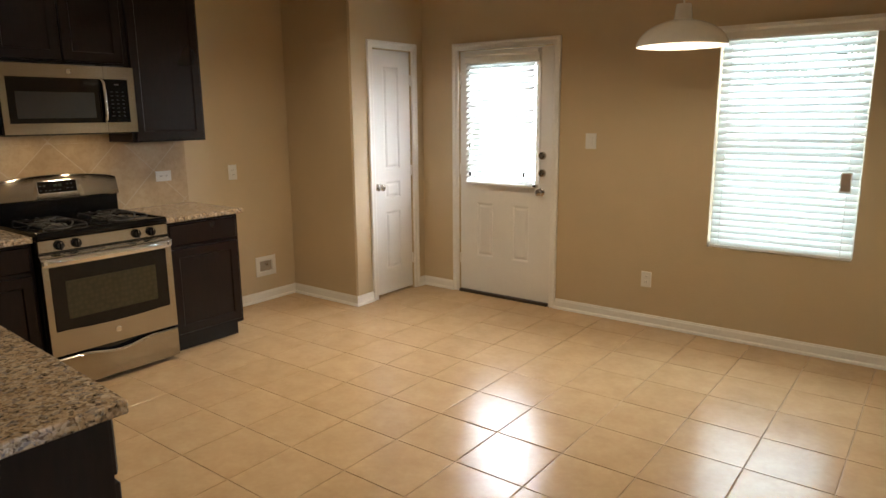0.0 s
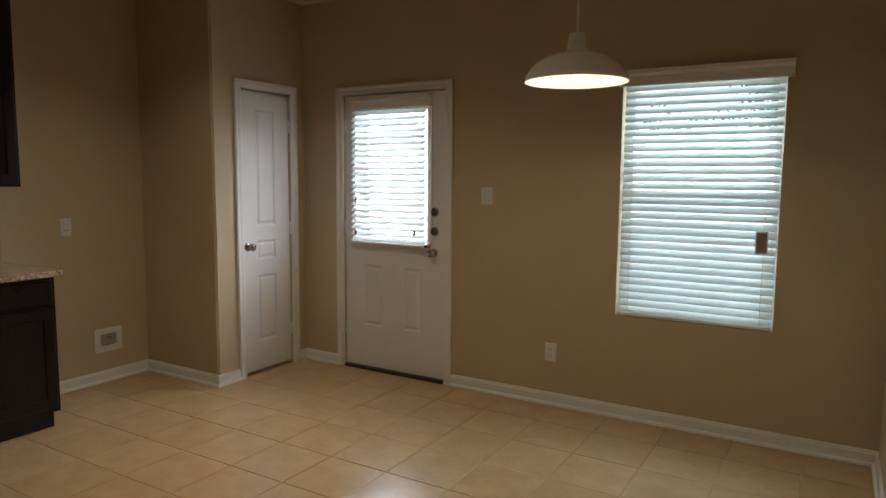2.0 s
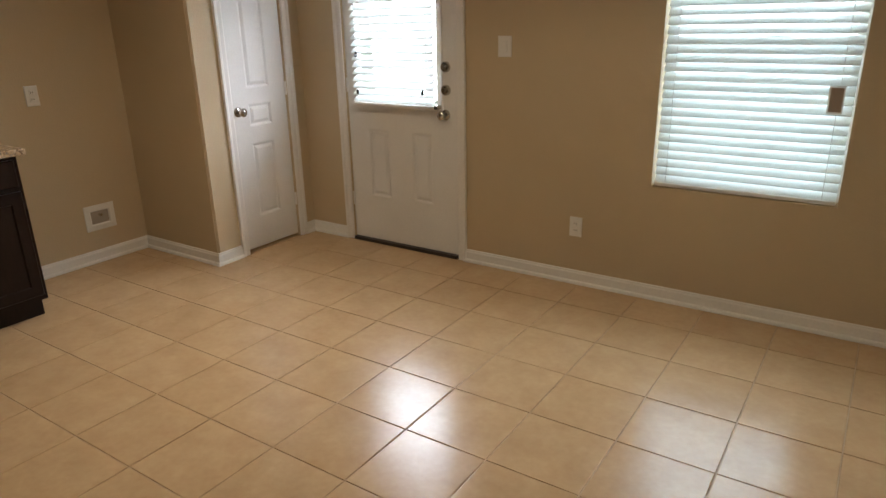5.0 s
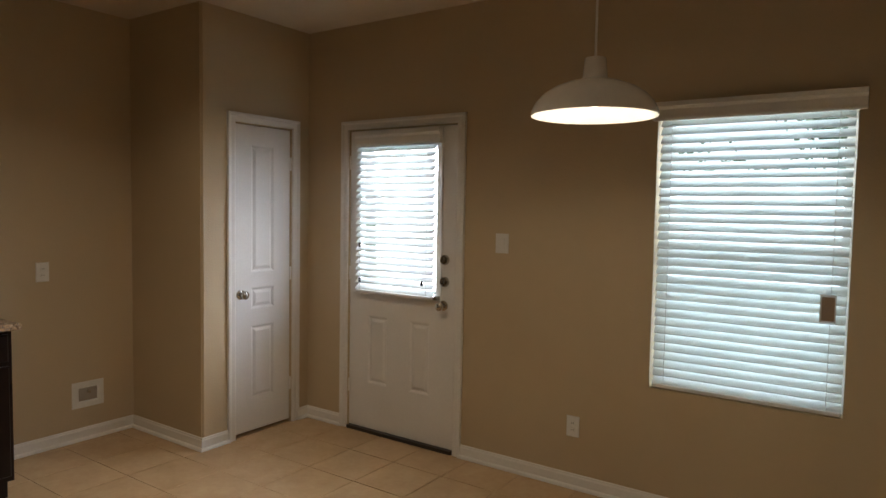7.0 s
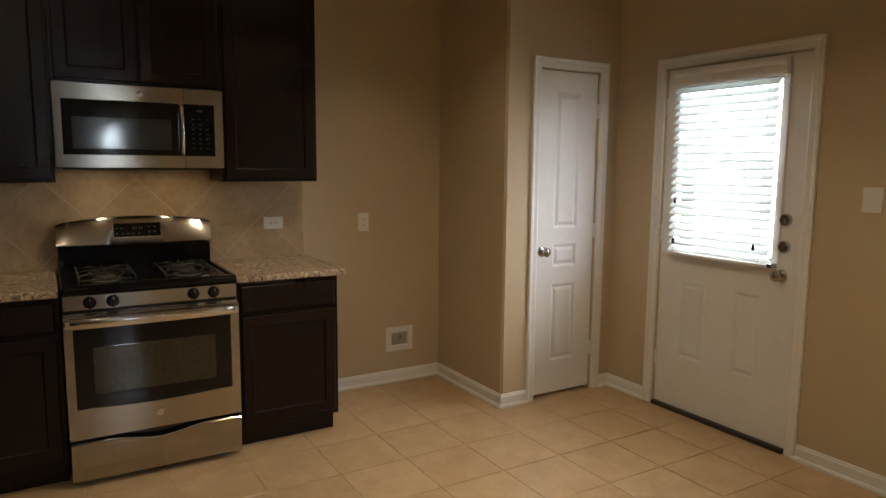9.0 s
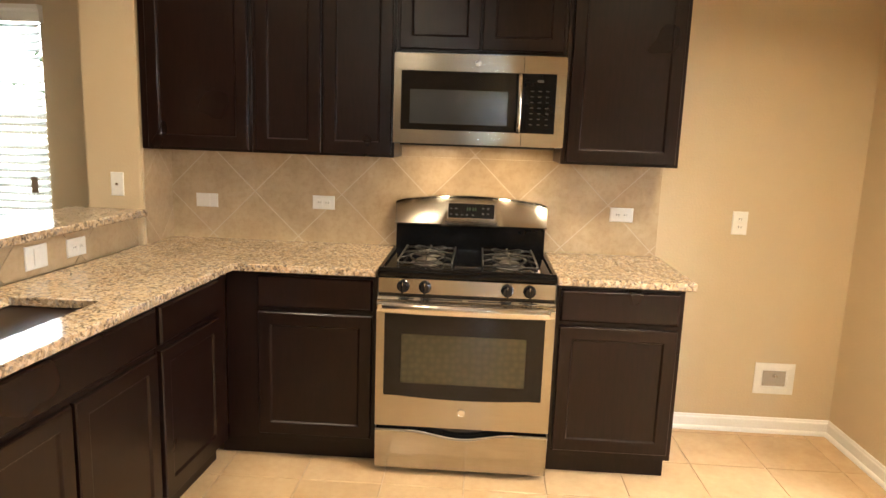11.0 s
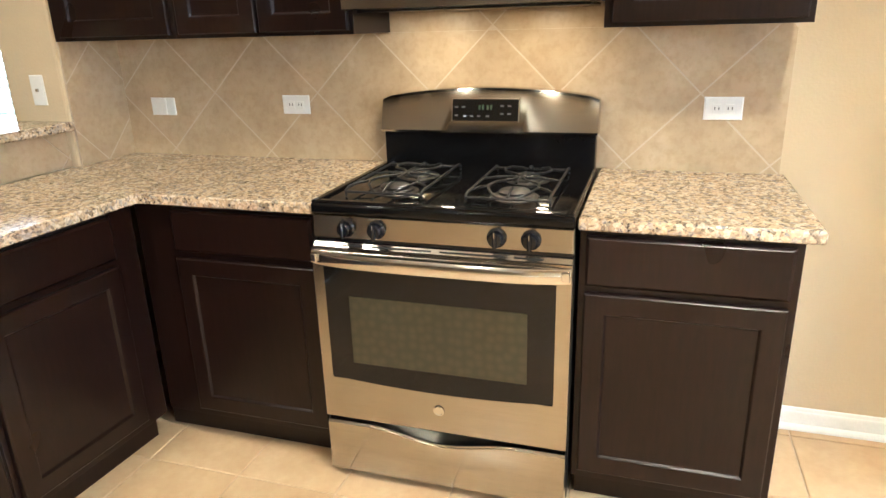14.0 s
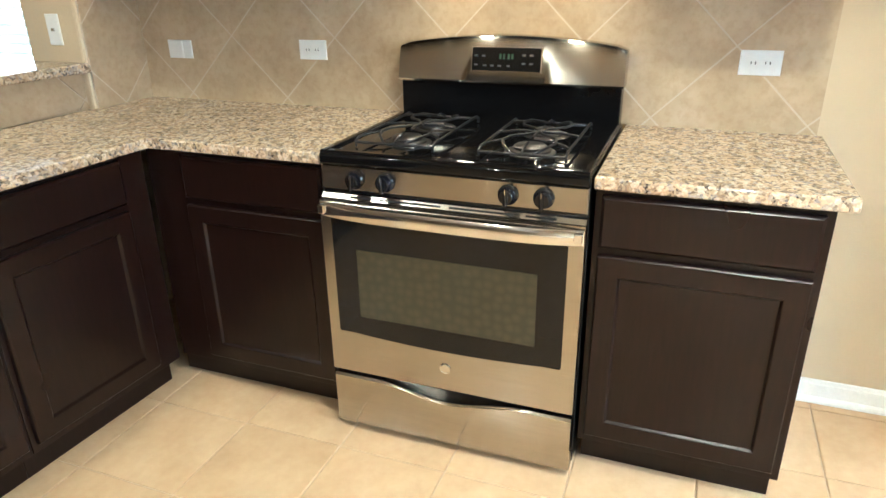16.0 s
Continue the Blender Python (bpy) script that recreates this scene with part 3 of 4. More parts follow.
at = facing_x(LIV_X)
window_unit("window_2", "white living room window behind a blind", at, *LIV_OPEN, 0.09)
blind((LIV_X, -2.56, 0.66), "white wide-slat blind in the living room window", at, -3.09, -2.055, 0.66, 2.02, 0.0435, radians(30), (-3.11, -2.04, 2.02), 0.010)
tagged(finish("blind_tag", box(LIV_X + 0.040, LIV_X + 0.0415, -2.145, -2.105, 1.08, 1.17), TAG_PAPER), "small grey card tag on the living room blind", "card tag")
window_unit("window_3", "small white front window far behind the kitchen", facing_x(FAR_X + 0.05), 0.72, 1.22, 1.66, 2.06, -0.02)


# ---- wall plates ----
def plate(name, at, u, v, wide, high, label, kind):
    p = group_at(name, at(u, v - high / 2, 0), label, name.replace("_", " "), "")
    bm = bmesh.new()
    rings_on(bm, at, u - wide / 2, u + wide / 2, v - high / 2, v + high / 2, [(0, 0), (0, 0.004), (0.004, 0.006)])
    body = part("cover_plate", bm, PLASTIC, p)
    tall = high > wide
    if kind == "outlet":
        for s in (-1, 1):
            cu, cv = (u, v + s * high * 0.17) if tall else (u + s * wide * 0.17, v)
            bm = bmesh.new()
            rings_on(bm, at, cu - 0.014, cu + 0.014, cv - 0.014, cv + 0.014, [(0, 0.006), (0, 0.008), (0.002, 0.0085)])
            part("receptacle", bm, PLASTIC, p)
            for k in (-1, 1):
                bm = bmesh.new()
                rings_on(bm, at, cu + k * 0.006 - 0.0012, cu + k * 0.006 + 0.0012, cv - 0.004, cv + 0.005, [(0, 0.0085), (0, 0.0092)])
                part("slot", bm, SLOT, p)
    elif kind == "switch":
        bm = bmesh.new()
        rings_on(bm, at, u - 0.0165, u + 0.0165, v - 0.033, v + 0.033, [(0, 0.006), (0, 0.009), (0.002, 0.010)])
        part("rocker", bm, PLASTIC, p)
    else:
        bm = bmesh.new()
        rings_on(bm, at, u - 0.006, u + 0.006, v - 0.006, v + 0.006, [(0, 0.006), (0.001, 0.012)])
        part("jack", bm, CHROME, p)
    return p


onx = facing_x(0.0)
tilex = facing_x(0.012)
plate("outlet", tilex, -1.011, 1.111, 0.114, 0.070, "white blank sideways cover plate on the tiles", "switch")
plate("outlet", tilex, -0.398, 1.122, 0.114, 0.070, "white sideways double outlet on the tiles", "outlet")
plate("outlet", tilex, 1.122, 1.120, 0.116, 0.072, "white sideways double outlet on the tiles", "outlet")
plate("outlet", onx, 1.714, 1.102, 0.075, 0.118, "white double outlet on the tan wall", "outlet")
north = facing_y(DOOR_WALL, -1)
plate("light_switch", north, 2.369, 1.333, 0.085, 0.115, "white double light switch beside the back door", "switch")
plate("outlet", north, 2.842, 0.344, 0.074, 0.115, "white double outlet low on the wall", "outlet")
plate("outlet", lambda u, v, w: (RIGHT_WALL - w, u, v), 2.42, 0.39, 0.074, 0.115, "white outlet low on the stub wall", "outlet")
plate("light_switch", facing_x(WING_X), -1.323, 1.204, 0.062, 0.112, "white cable jack plate on the wing wall", "jack")
kne = facing_y(KNEE_Y + 0.004, 1)
knee_plates = [plate("outlet", kne, 0.80, 0.985, 0.116, 0.074, "white outlet on the tiles under the bar", "outlet"),
               plate("light_switch", kne, 1.03, 0.985, 0.116, 0.090, "white switch plate on the tiles under the bar", "switch")]

# recessed water box for a refrigerator
wb = group_at("water_supply_box", (0.0, 1.977, 0.21), "white recessed water supply box in the wall", "supply box")
bm = bmesh.new()
rings_on(bm, onx, 1.876, 2.078, 0.212, 0.378, [(0, 0), (0, 0.006), (0.034, 0.010), (0.040, 0.004), (0.042, 0.0015)], closed=False)
part("frame", bm, PLASTIC, wb)
# The shade inside the recess is put into the back plate's colour.
bm = bmesh.new()
rings_on(bm, onx, 1.916, 2.038, 0.252, 0.338, [(0, 0.0015), (0.004, 0.0011)])
part("back_plate", bm, mottled("grey plastic with recess shade", (0.34, 0.30, 0.25), 0.5), wb)
part("valve", cylinder((1, 0, 0), (0.016, 1.975, 0.312), 0.010, 0.008, 0.022, None, 14), BRIGHT, wb, "small chrome valve", True)


# ---- backsplash tiles ----
def clip(poly, keep):
    out = []
    for a, b in zip(poly, poly[1:] + poly[:1]):
        ka, kb = keep(a), keep(b)
        if ka >= 0:
            out.append(a)
        if ka * kb < 0:
            f = ka / (ka - kb)
            out.append((a[0] + f * (b[0] - a[0]), a[1] + f * (b[1] - a[1])))
    return out


def diagonal_tiles(name, label, at, u0, u1, v0, v1, ou, ov, parent_place):
    ob = group_at(name, parent_place, label, "tiled wall", "", "structure")
    bm = bmesh.new()
    rings_on(bm, at, u0, u1, v0, v1, [(0, 0), (0, 0.0094)])
    part("grout_bed", bm, PALE_GROUT, ob)
    h = 0.2262
    for i in range(-12, 13):
        for j in range(-12, 13):
            cu, cv = ou + (i + j) * h, ov + (i - j) * h
            if cu < u0 - h or cu > u1 + h or cv < v0 - h or cv > v1 + h:
                continue
            g = h - 0.0030
            poly = [(cu - g, cv), (cu, cv - g), (cu + g, cv), (cu, cv + g)]
            for keep in (lambda p: p[0] - u0, lambda p: u1 - p[0], lambda p: p[1] - v0, lambda p: v1 - p[1]):
                poly = clip(poly, keep) if len(poly) > 2 else []
            if len(poly) < 3:
                continue
            area = abs(sum(a[0] * b[1] - b[0] * a[1] for a, b in zip(poly, poly[1:] + poly[:1]))) / 2
            if area < 0.0004:
                continue
            mu, mv = sum(p[0] for p in poly) / len(poly), sum(p[1] for p in poly) / len(poly)
            bm = bmesh.new()
            lo = [bm.verts.new(at(u, v, 0.0072)) for u, v in poly]
            mid = [bm.verts.new(at(u, v, 0.0090)) for u, v in poly]
            top = [bm.verts.new(at(u + (mu - u) * 0.012, v + (mv - v) * 0.012, 0.0100)) for u, v in poly]
            for a, b in ((lo, mid), (mid, top)):
                for k in range(len(poly)):
                    bm.faces.new((a[k], a[(k + 1) % len(poly)], b[(k + 1) % len(poly)], b[k]))
            bm.faces.new(top)
            part("tile", bm, SPLASH, ob)
    return ob


# ---- cabinets ----
DOOR_RINGS = [(0, 0), (0, 0.015), (0.004, 0.019), (0.053, 0.019), (0.056, 0.0180), (0.061, 0.0110), (0.065, 0.0105)]
DRAWER_RINGS = [(0, 0), (0, 0.012), (0.008, 0.019), (0.012, 0.019)]


def cabinet_door(parent, at, u0, u1, v0, v1, name="cabinet_door"):
    bm = bmesh.new()
    rings_on(bm, at, u0, u1, v0, v1, DOOR_RINGS if name == "cabinet_door" else DRAWER_RINGS)
    return part(name, bm, WOOD, parent)


def base_cabinet(along, u0, u1, body, doors, drawers, label, toe=None):
    """body: the carcass box; along: the map of its front."""
    x0, x1, y0, y1 = body
    ob = group_at("base_cabinet", ((x0 + x1) / 2, (y0 + y1) / 2, 0), label, "cabinet", "espresso base cabinets")
    part("body", box(x0, x1, y0, y1, 0.105, 0.879, 0.002), WOOD, ob)
    if toe:
        part("toe_kick", box(*toe, 0, 0.105, 0.001), WOOD, ob)
    for d in doors:
        cabinet_door(ob, along, *d)
    for d in drawers:
        cabinet_door(ob, along, *d, "drawer_front")
    return ob


FRONT, PEN = 0.612, -0.682
fx, fy = facing_x(FRONT), facing_y(PEN, 1)
base_cabinet(fx, 0, 0, (0.004, FRONT, 0.750, 1.288), [(0.768, 1.268, 0.135, 0.700)], [(0.768, 1.268, 0.722, 0.862)], "espresso base cabinet with one door and drawer beside the range", (0.06, 0.550, 0.755, 1.280))
base_cabinet(fx, 0, 0, (0.004, FRONT, -0.690, -0.022), [(-0.545, -0.040, 0.135, 0.700)], [(-0.545, -0.040, 0.722, 0.862)], "espresso corner base cabinet with one door and drawer", (0.06, 0.550, -0.74, -0.026))
units = [(0.640, 1.215, 1), (1.215, 2.130, 2), (2.130, 2.640, 1), (2.640, 3.060, 1)]
peninsula = []
for a, b, n in units:
    lo, hi = (a + 0.10 if a < 0.7 else a + 0.016), b - 0.016
    m = (lo + hi) / 2
    drs = [(lo, hi, 0.135, 0.700)] if n == 1 else [(lo, m - 0.008, 0.135, 0.700), (m + 0.008, hi, 0.135, 0.700)]
    peninsula.append(base_cabinet(fy, 0, 0, (a + 0.001, b - 0.001, -1.225, PEN), drs, [(lo, hi, 0.722, 0.862)], "espresso peninsula base cabinet under the granite" if n == 1 else "espresso sink base cabinet with two doors", (a + 0.001, b - 0.001, -1.20, -0.740)))


def wall_cabinet(y0, y1, z0, z1, doors, label):
    ob = group_at("wall_cabinet", (0.16, (y0 + y1) / 2, z0), label, "cabinet", "espresso wall cabinets")
    part("body", box(0.003, 0.312, y0 + 0.0008, y1 - 0.0008, z0, z1, 0.002), WOOD, ob)
    for a, b in doors:
        cabinet_door(ob, facing_x(0.312), a, b, z0 + 0.012, z1 - 0.012)
    bm = bmesh.new()
    prof = [(0.300, z1), (0.335, z1), (0.340, z1 + 0.012), (0.352, z1 + 0.030), (0.366, z1 + 0.040), (0.366, z1 + 0.052), (0.300, z1 + 0.052)]
    ends = [[bm.verts.new((x, y, z)) for x, z in prof] for y in (y0 + 0.0008, y1 - 0.0008 + (0.03 if y1 > 1.2 else 0))]
    for k in range(len(prof)):
        j = (k + 1) % len(prof)
        bm.faces.new((ends[0][k], ends[0][j], ends[1][j], ends[1][k]))
    bm.faces.new(ends[0]), bm.faces.new(ends[1])
    part("crown_moulding", bm, WOOD, ob)
    return ob


UB, UT = 1.376, 2.435
wall_cabinet(WING_Y + 0.012, -0.665, UB, UT, [(-1.155, -0.680)], "espresso single-door wall cabinet beside the wing wall")
wall_cabinet(-0.664, 0.0, UB, UT, [(-0.645, -0.342), (-0.330, -0.014)], "espresso two-door wall cabinet")
wall_cabinet(0.0, 0.762, 1.852, UT, [(0.016, 0.376), (0.386, 0.746)], "espresso two-door cabinet above the microwave")
wall_cabinet(0.762, 1.293, UB, UT, [(0.785, 1.275)], "espresso single-door wall cabinet")

# ---- granite ----
xs = [0.004, 0.645, 1.335, 1.340, 2.085, 3.090]
ys = [-1.222, -1.100, -0.790, -0.645, -0.022]


def counter_cell(i, j):
    if j == 3:
        return i == 0
    return not (j == 1 and i in (2, 3))


worktop = tagged(finish("countertop", cells_slab(xs, ys, counter_cell, 0.880, 0.914), GRANITE), "polished speckled tan and brown granite L-shaped countertop", "countertop")
soften(worktop, 0.007)
side_top = tagged(finish("countertop", box(0.004, 0.645, 0.747, 1.325, 0.880, 0.914), GRANITE), "short polished granite countertop beside the range", "countertop")
soften(side_top, 0.007)
bar_top = tagged(finish("bar_ledge", cells_slab([WING_X + 0.001, 3.20], [-1.56, -1.180], lambda i, j: True, 1.053, 1.088), GRANITE), "raised polished granite bar ledge on the half wall", "bar ledge")
soften(bar_top, 0.007)


def sink_bowl(x0, x1, y0, y1, depth, parent):
    bm = bmesh.new()
    z = 0.878
    loops = []
    for inset, dz, rad in ((-0.02, 0, 0.07), (0.0, 0, 0.06), (0.004, -0.02, 0.06), (0.012, -depth + 0.03, 0.055), (0.035, -depth, 0.04), (0.12, -depth - 0.006, 0.02)):
        pts = []
        for cx, cy, a0 in ((x1, y1, 0), (x0, y1, 90), (x0, y0, 180), (x1, y0, 270)):
            sx, sy = (1 if cx == x1 else -1), (1 if cy == y1 else -1)
            for k in range(6):
                a = radians(a0 + 18 * k)
                pts.append(bm.verts.new((cx - sx * (inset + rad) + rad * math.cos(a), cy - sy * (inset + rad) + rad * math.sin(a), z + dz)))
        loops.append(pts)
    for a, b in zip(loops, loops[1:]):
        for k in range(len(a)):
            bm.faces.new((a[k], a[(k + 1) % len(a)], b[(k + 1) % len(a)], b[k]))
    bm.faces.new(loops[-1])
    part("bowl", bm, SINK_STEEL, parent, "", True)
    part("drain", lathe((0, 0, 1), ((x0 + x1) / 2, (y0 + y1) / 2, z - depth - 0.004), [(0.0, 0), (0.042, 0), (0.045, 0.003), (0.030, 0.004), (0.0, 0.001)], 24), BRIGHT, parent, "", True)


sink = group_at("kitchen_sink", (1.78, -0.945, 0.68), "stainless double-bowl undermount sink in the granite", "sink")
sink_bowl(1.330, 1.700, -1.105, -0.785, 0.19, sink)
sink_bowl(1.720, 2.090, -1.105, -0.785, 0.19, sink)

# ---- gas range ----
gas_range = group_at("gas_range", (0.35, 0.378, 0.0), "stainless and black freestanding gas range with four burners", "range")
Y0, Y1, RX = 0.003, 0.757, 0.655
part("body", box(0.02, RX - 0.03, Y0, Y1, 0.025, 0.893, 0.003), BLACK_GLOSS, gas_range, "black enamelled side panels")
part("cooktop", box(0.03, RX + 0.012, Y0 - 0.001, Y1 + 0.001, 0.890, 0.922, 0.009, None, 3), BLACK_GLOSS, gas_range, "glossy black enamel cooktop", True)
bm = bmesh.new()
for r in ((0.10, RX + 0.008, Y0 + 0.002, Y0 + 0.022), (0.10, RX + 0.008, Y1 - 0.022, Y1 - 0.002), (RX - 0.018, RX + 0.008, Y0 + 0.022, Y1 - 0.022)):
    box(*r, 0.919, 0.930, 0.004, bm)
part("cooktop_rim", bm, BLACK_GLOSS, gas_range)
part("backguard_base", box(0.022, 0.085, Y0 + 0.004, Y1 - 0.004, 0.915, 1.045, 0.004), SATIN_BLACK, gas_range, "black lower backguard")


def arched(y0, y1, z0, z_end, z_mid, x_front, x_top, x_back, steps=24):
    bm = bmesh.new()
    rows = []
    for k in range(steps + 1):
        f = k / steps
        y = y0 + f * (y1 - y0)
        zt = z_end + (z_mid - z_end) * (1 - (2 * f - 1) ** 2)
        edge = min(f, 1 - f) * (y1 - y0)
        if edge < 0.02:
            zt -= 0.007 * (1 - edge / 0.02) ** 2
        rows.append([bm.verts.new((x, y, z)) for x, z in ((x_back, z0), (x_front, z0), (x_front + 0.004, z0 + 0.008), (x_top + 0.004, zt - 0.010), (x_top - 0.004, zt), (x_back, zt))])
    for a, b in zip(rows, rows[1:]):
        for k in range(6):
            j = (k + 1) % 6
            bm.faces.new((a[k], a[j], b[j], b[k]))
    bm.faces.new(rows[0]), bm.faces.new(rows[-1])
    return bm


part("backguard", arched(Y0 - 0.002, Y1 + 0.002, 1.040, 1.158, 1.190, 0.098, 0.072, 0.020), STEEL, gas_range, "arched brushed steel backguard", True)
at = lambda u, v, w: (0.102 - (v - 1.045) * 0.19 + w, u, v)
bm = bmesh.new()
rings_on(bm, at, 0.262, 0.500, 1.078, 1.158, [(0, 0), (0, 0.004), (0.004, 0.005)])
rim = part("display_rim", bm, BRIGHT, gas_range)
bm = bmesh.new()
rings_on(bm, at, 0.266, 0.496, 1.082, 1.154, [(0, 0.0052), (0.001, 0.0066)])
part("display", bm, BLACK_GLASS, gas_range, "black touch control display")
for k, (u, v) in enumerate([(0.28, 1.128), (0.305, 1.128), (0.44, 1.132), (0.465, 1.132), (0.28, 1.100), (0.31, 1.098), (0.335, 1.098), (0.36, 1.098), (0.39, 1.098), (0.44, 1.106), (0.465, 1.106)]):
    bm = bmesh.new()
    rings_on(bm, at, u - 0.006, u + 0.006, v - 0.003, v + 0.003, [(0, 0.0068), (0, 0.0071)])
    part("key_mark", bm, MARK, gas_range)
bm = bmesh.new()
for u in (0.362, 0.374, 0.390, 0.402):
    rings_on(bm, at, u - 0.0035, u + 0.0035, 1.119, 1.135, [(0, 0.0068), (0, 0.0071)])
part("clock_digits", bm, DIGITS, gas_range)
panel_at = facing_x(RX)
bm = bmesh.new()
rings_on(bm, panel_at, Y0, Y1, 0.818, 0.889, [(0, -0.03), (0, 0.004), (0.004, 0.008)])
part("control_panel", bm, STEEL, gas_range, "brushed steel knob panel")
for y in (0.112, 0.205, 0.552, 0.645):
    k = part("burner_knob", lathe((1, 0, 0), (RX + 0.008, y, 0.853), [(0, 0), (0.027, 0), (0.027, 0.006), (0.022, 0.010), (0.020, 0.026), (0.017, 0.029), (0, 0.029)], 28), BLACK_MATTE, gas_range, "", True)
    g = part("grip", box(RX + 0.030, RX + 0.044, y - 0.0055, y + 0.0055, 0.829, 0.877, 0.004), BLACK_MATTE, k)
    part("pointer", box(RX + 0.0438, RX + 0.0446, y - 0.001, y + 0.001, 0.862, 0.876), BRIGHT, k)
part("front_gap", box(RX - 0.05, RX - 0.004, Y0 + 0.004, Y1 - 0.004, 0.03, 0.83), BLACK_MATTE, gas_range)
door_at = facing_x(RX - 0.002)
oven = part("oven_door", slab_panels(door_at, Y0, Y1, 0.232, 0.795, 0.030, [], [], [(0.040, 0.715, 0.372, 0.735)]), STEEL, gas_range, "brushed steel oven door")
bm = bmesh.new()
rows = []
for k in range(25):
    f = k / 24
    y = 0.038 + f * 0.679
    low = 0.378 - 0.016 * (1 - (2 * f - 1) ** 2)
    rows.append([bm.verts.new((x, y, z)) for x, z in ((RX + 0.012, low), (RX + 0.0310, low), (RX + 0.0310, 0.737), (RX + 0.012, 0.737))])
for a, b in zip(rows, rows[1:]):
    for k in range(4):
        bm.faces.new((a[k], a[(k + 1) % 4], b[(k + 1) % 4], b[k]))
bm.faces.new(rows[0]), bm.faces.new(rows[-1])
part("oven_glass", bm, BLACK_GLASS, oven, "curved-bottom black glass")
bm = bmesh.new()
rings_on(bm, facing_x(RX + 0.0312), 0.112, 0.642, 0.432, 0.650, [(0, 0), (0.003, 0.0006)])
part("oven_window", bm, SCREEN, oven, "grey-brown oven window with rack reflection dots")
bm = bmesh.new()
N = 28
rows = []
for k in range(N + 1):
    f = k / N
    y = Y0 + 0.002 + f * (Y1 - Y0 - 0.004)
    bow = 0.058 - 0.030 * (2 * f - 1) ** 4
    ring = []
    for a in range(10):
        t = 2 * math.pi * a / 10
        ring.append(bm.verts.new((RX + bow + 0.009 * math.cos(t), y, 0.766 + 0.022 * math.sin(t))))
    rows.append(ring)
for a, b in zip(rows, rows[1:]):
    for k in range(10):
        bm.faces.new((a[k], a[(k + 1) % 10], b[(k + 1) % 10], b[k]))
bm.faces.new(rows[0]), bm.faces.new(rows[-1])
part("oven_handle", bm, BRIGHT, oven, "bowed steel handle bar", True)
for y in (Y0 + 0.014, Y1 - 0.014):
    part("handle_post", box(RX + 0.026, RX + 0.050, y - 0.010, y + 0.010, 0.754, 0.782, 0.003), BRIGHT, oven)
bm = bmesh.new()
ends = [[bm.verts.new((x, y, z)) for x, z in ((RX - 0.002, 0.780), (RX + 0.0295, 0.780), (RX + 0.0295, 0.784), (RX + 0.004, 0.806), (RX - 0.002, 0.806))] for y in (Y0 + 0.001, Y1 - 0.001)]
for k in range(5):
    bm.faces.new((ends[0][k], ends[0][(k + 1) % 5], ends[1][(k + 1) % 5], ends[1][k]))
bm.faces.new(ends[0]), bm.faces.new(ends[1])
part("door_lip", bm, CHROME, oven, "sloped steel lip with vent slots")
lip_at = lambda u, v, w: (RX + 0.0295 - 0.0255 * v + 0.65 * w, u, 0.784 + 0.022 * v + 0.75 * w)
for a, b in ((0.095, 0.160), (0.185, 0.365), (0.390, 0.570), (0.600, 0.680)):
    for lo, hi in ((0.30, 0.46), (0.66, 0.82)):
        bm = bmesh.new()
        bm.faces.new([bm.verts.new(lip_at(u, v, 0.0006)) for u, v in ((a, lo), (b, lo), (b, hi), (a, hi))])
        part("vent_slot", bm, SLOT, oven)
part("emblem", lathe((1, 0, 0), (RX + 0.028, 0.379, 0.305), [(0, 0), (0.017, 0), (0.017, 0.003), (0.014, 0.004), (0.013, 0.003), (0, 0.003)], 28), BRIGHT, oven, "round silver emblem", True)
bm = bmesh.new()
rows = []
for k in range(33):
    f = k / 32
    y = Y0 + 0.002 + f * (Y1 - Y0 - 0.004)
    g = max(0.0, 1 - abs(2 * f - 1) / 0.62)
    dip = 0.030 * (g * g * (3 - 2 * g))
    rows.append([bm.verts.new((x, y, z)) for x, z in ((RX - 0.02, 0.034), (RX + 0.024, 0.034), (RX + 0.028, 0.040), (RX + 0.028, 0.206 - dip), (RX + 0.022, 0.213 - dip), (RX - 0.02, 0.213 - dip))])
for a, b in zip(rows, rows[1:]):
    for k in range(6):
        bm.faces.new((a[k], a[(k + 1) % 6], b[(k + 1) % 6], b[k]))
bm.faces.new(rows[0]), bm.faces.new(rows[-1])
drawer = part("storage_drawer", bm, STEEL, gas_range, "brushed steel drawer with scooped grip", True)
bm = bmesh.new()
tube(bm, [(RX + 0.026, 0.38 + s * 0.021, 0.214 - 0.030 * (lambda g: g * g * (3 - 2 * g))(max(0, 1 - abs(s * 0.021 * 2 / 0.75) / 0.62))) for s in range(-11, 12)], 0.004, 8)
part("grip_edge", bm, BRIGHT, drawer, "", True)
for x in (0.10, 0.58):
    for y in (0.05, 0.71):
        part("foot", cylinder((0, 0, 1), (x, y, 0.014), 0.018, 0.018, 0.028, None, 14), BLACK_MATTE, gas_range)


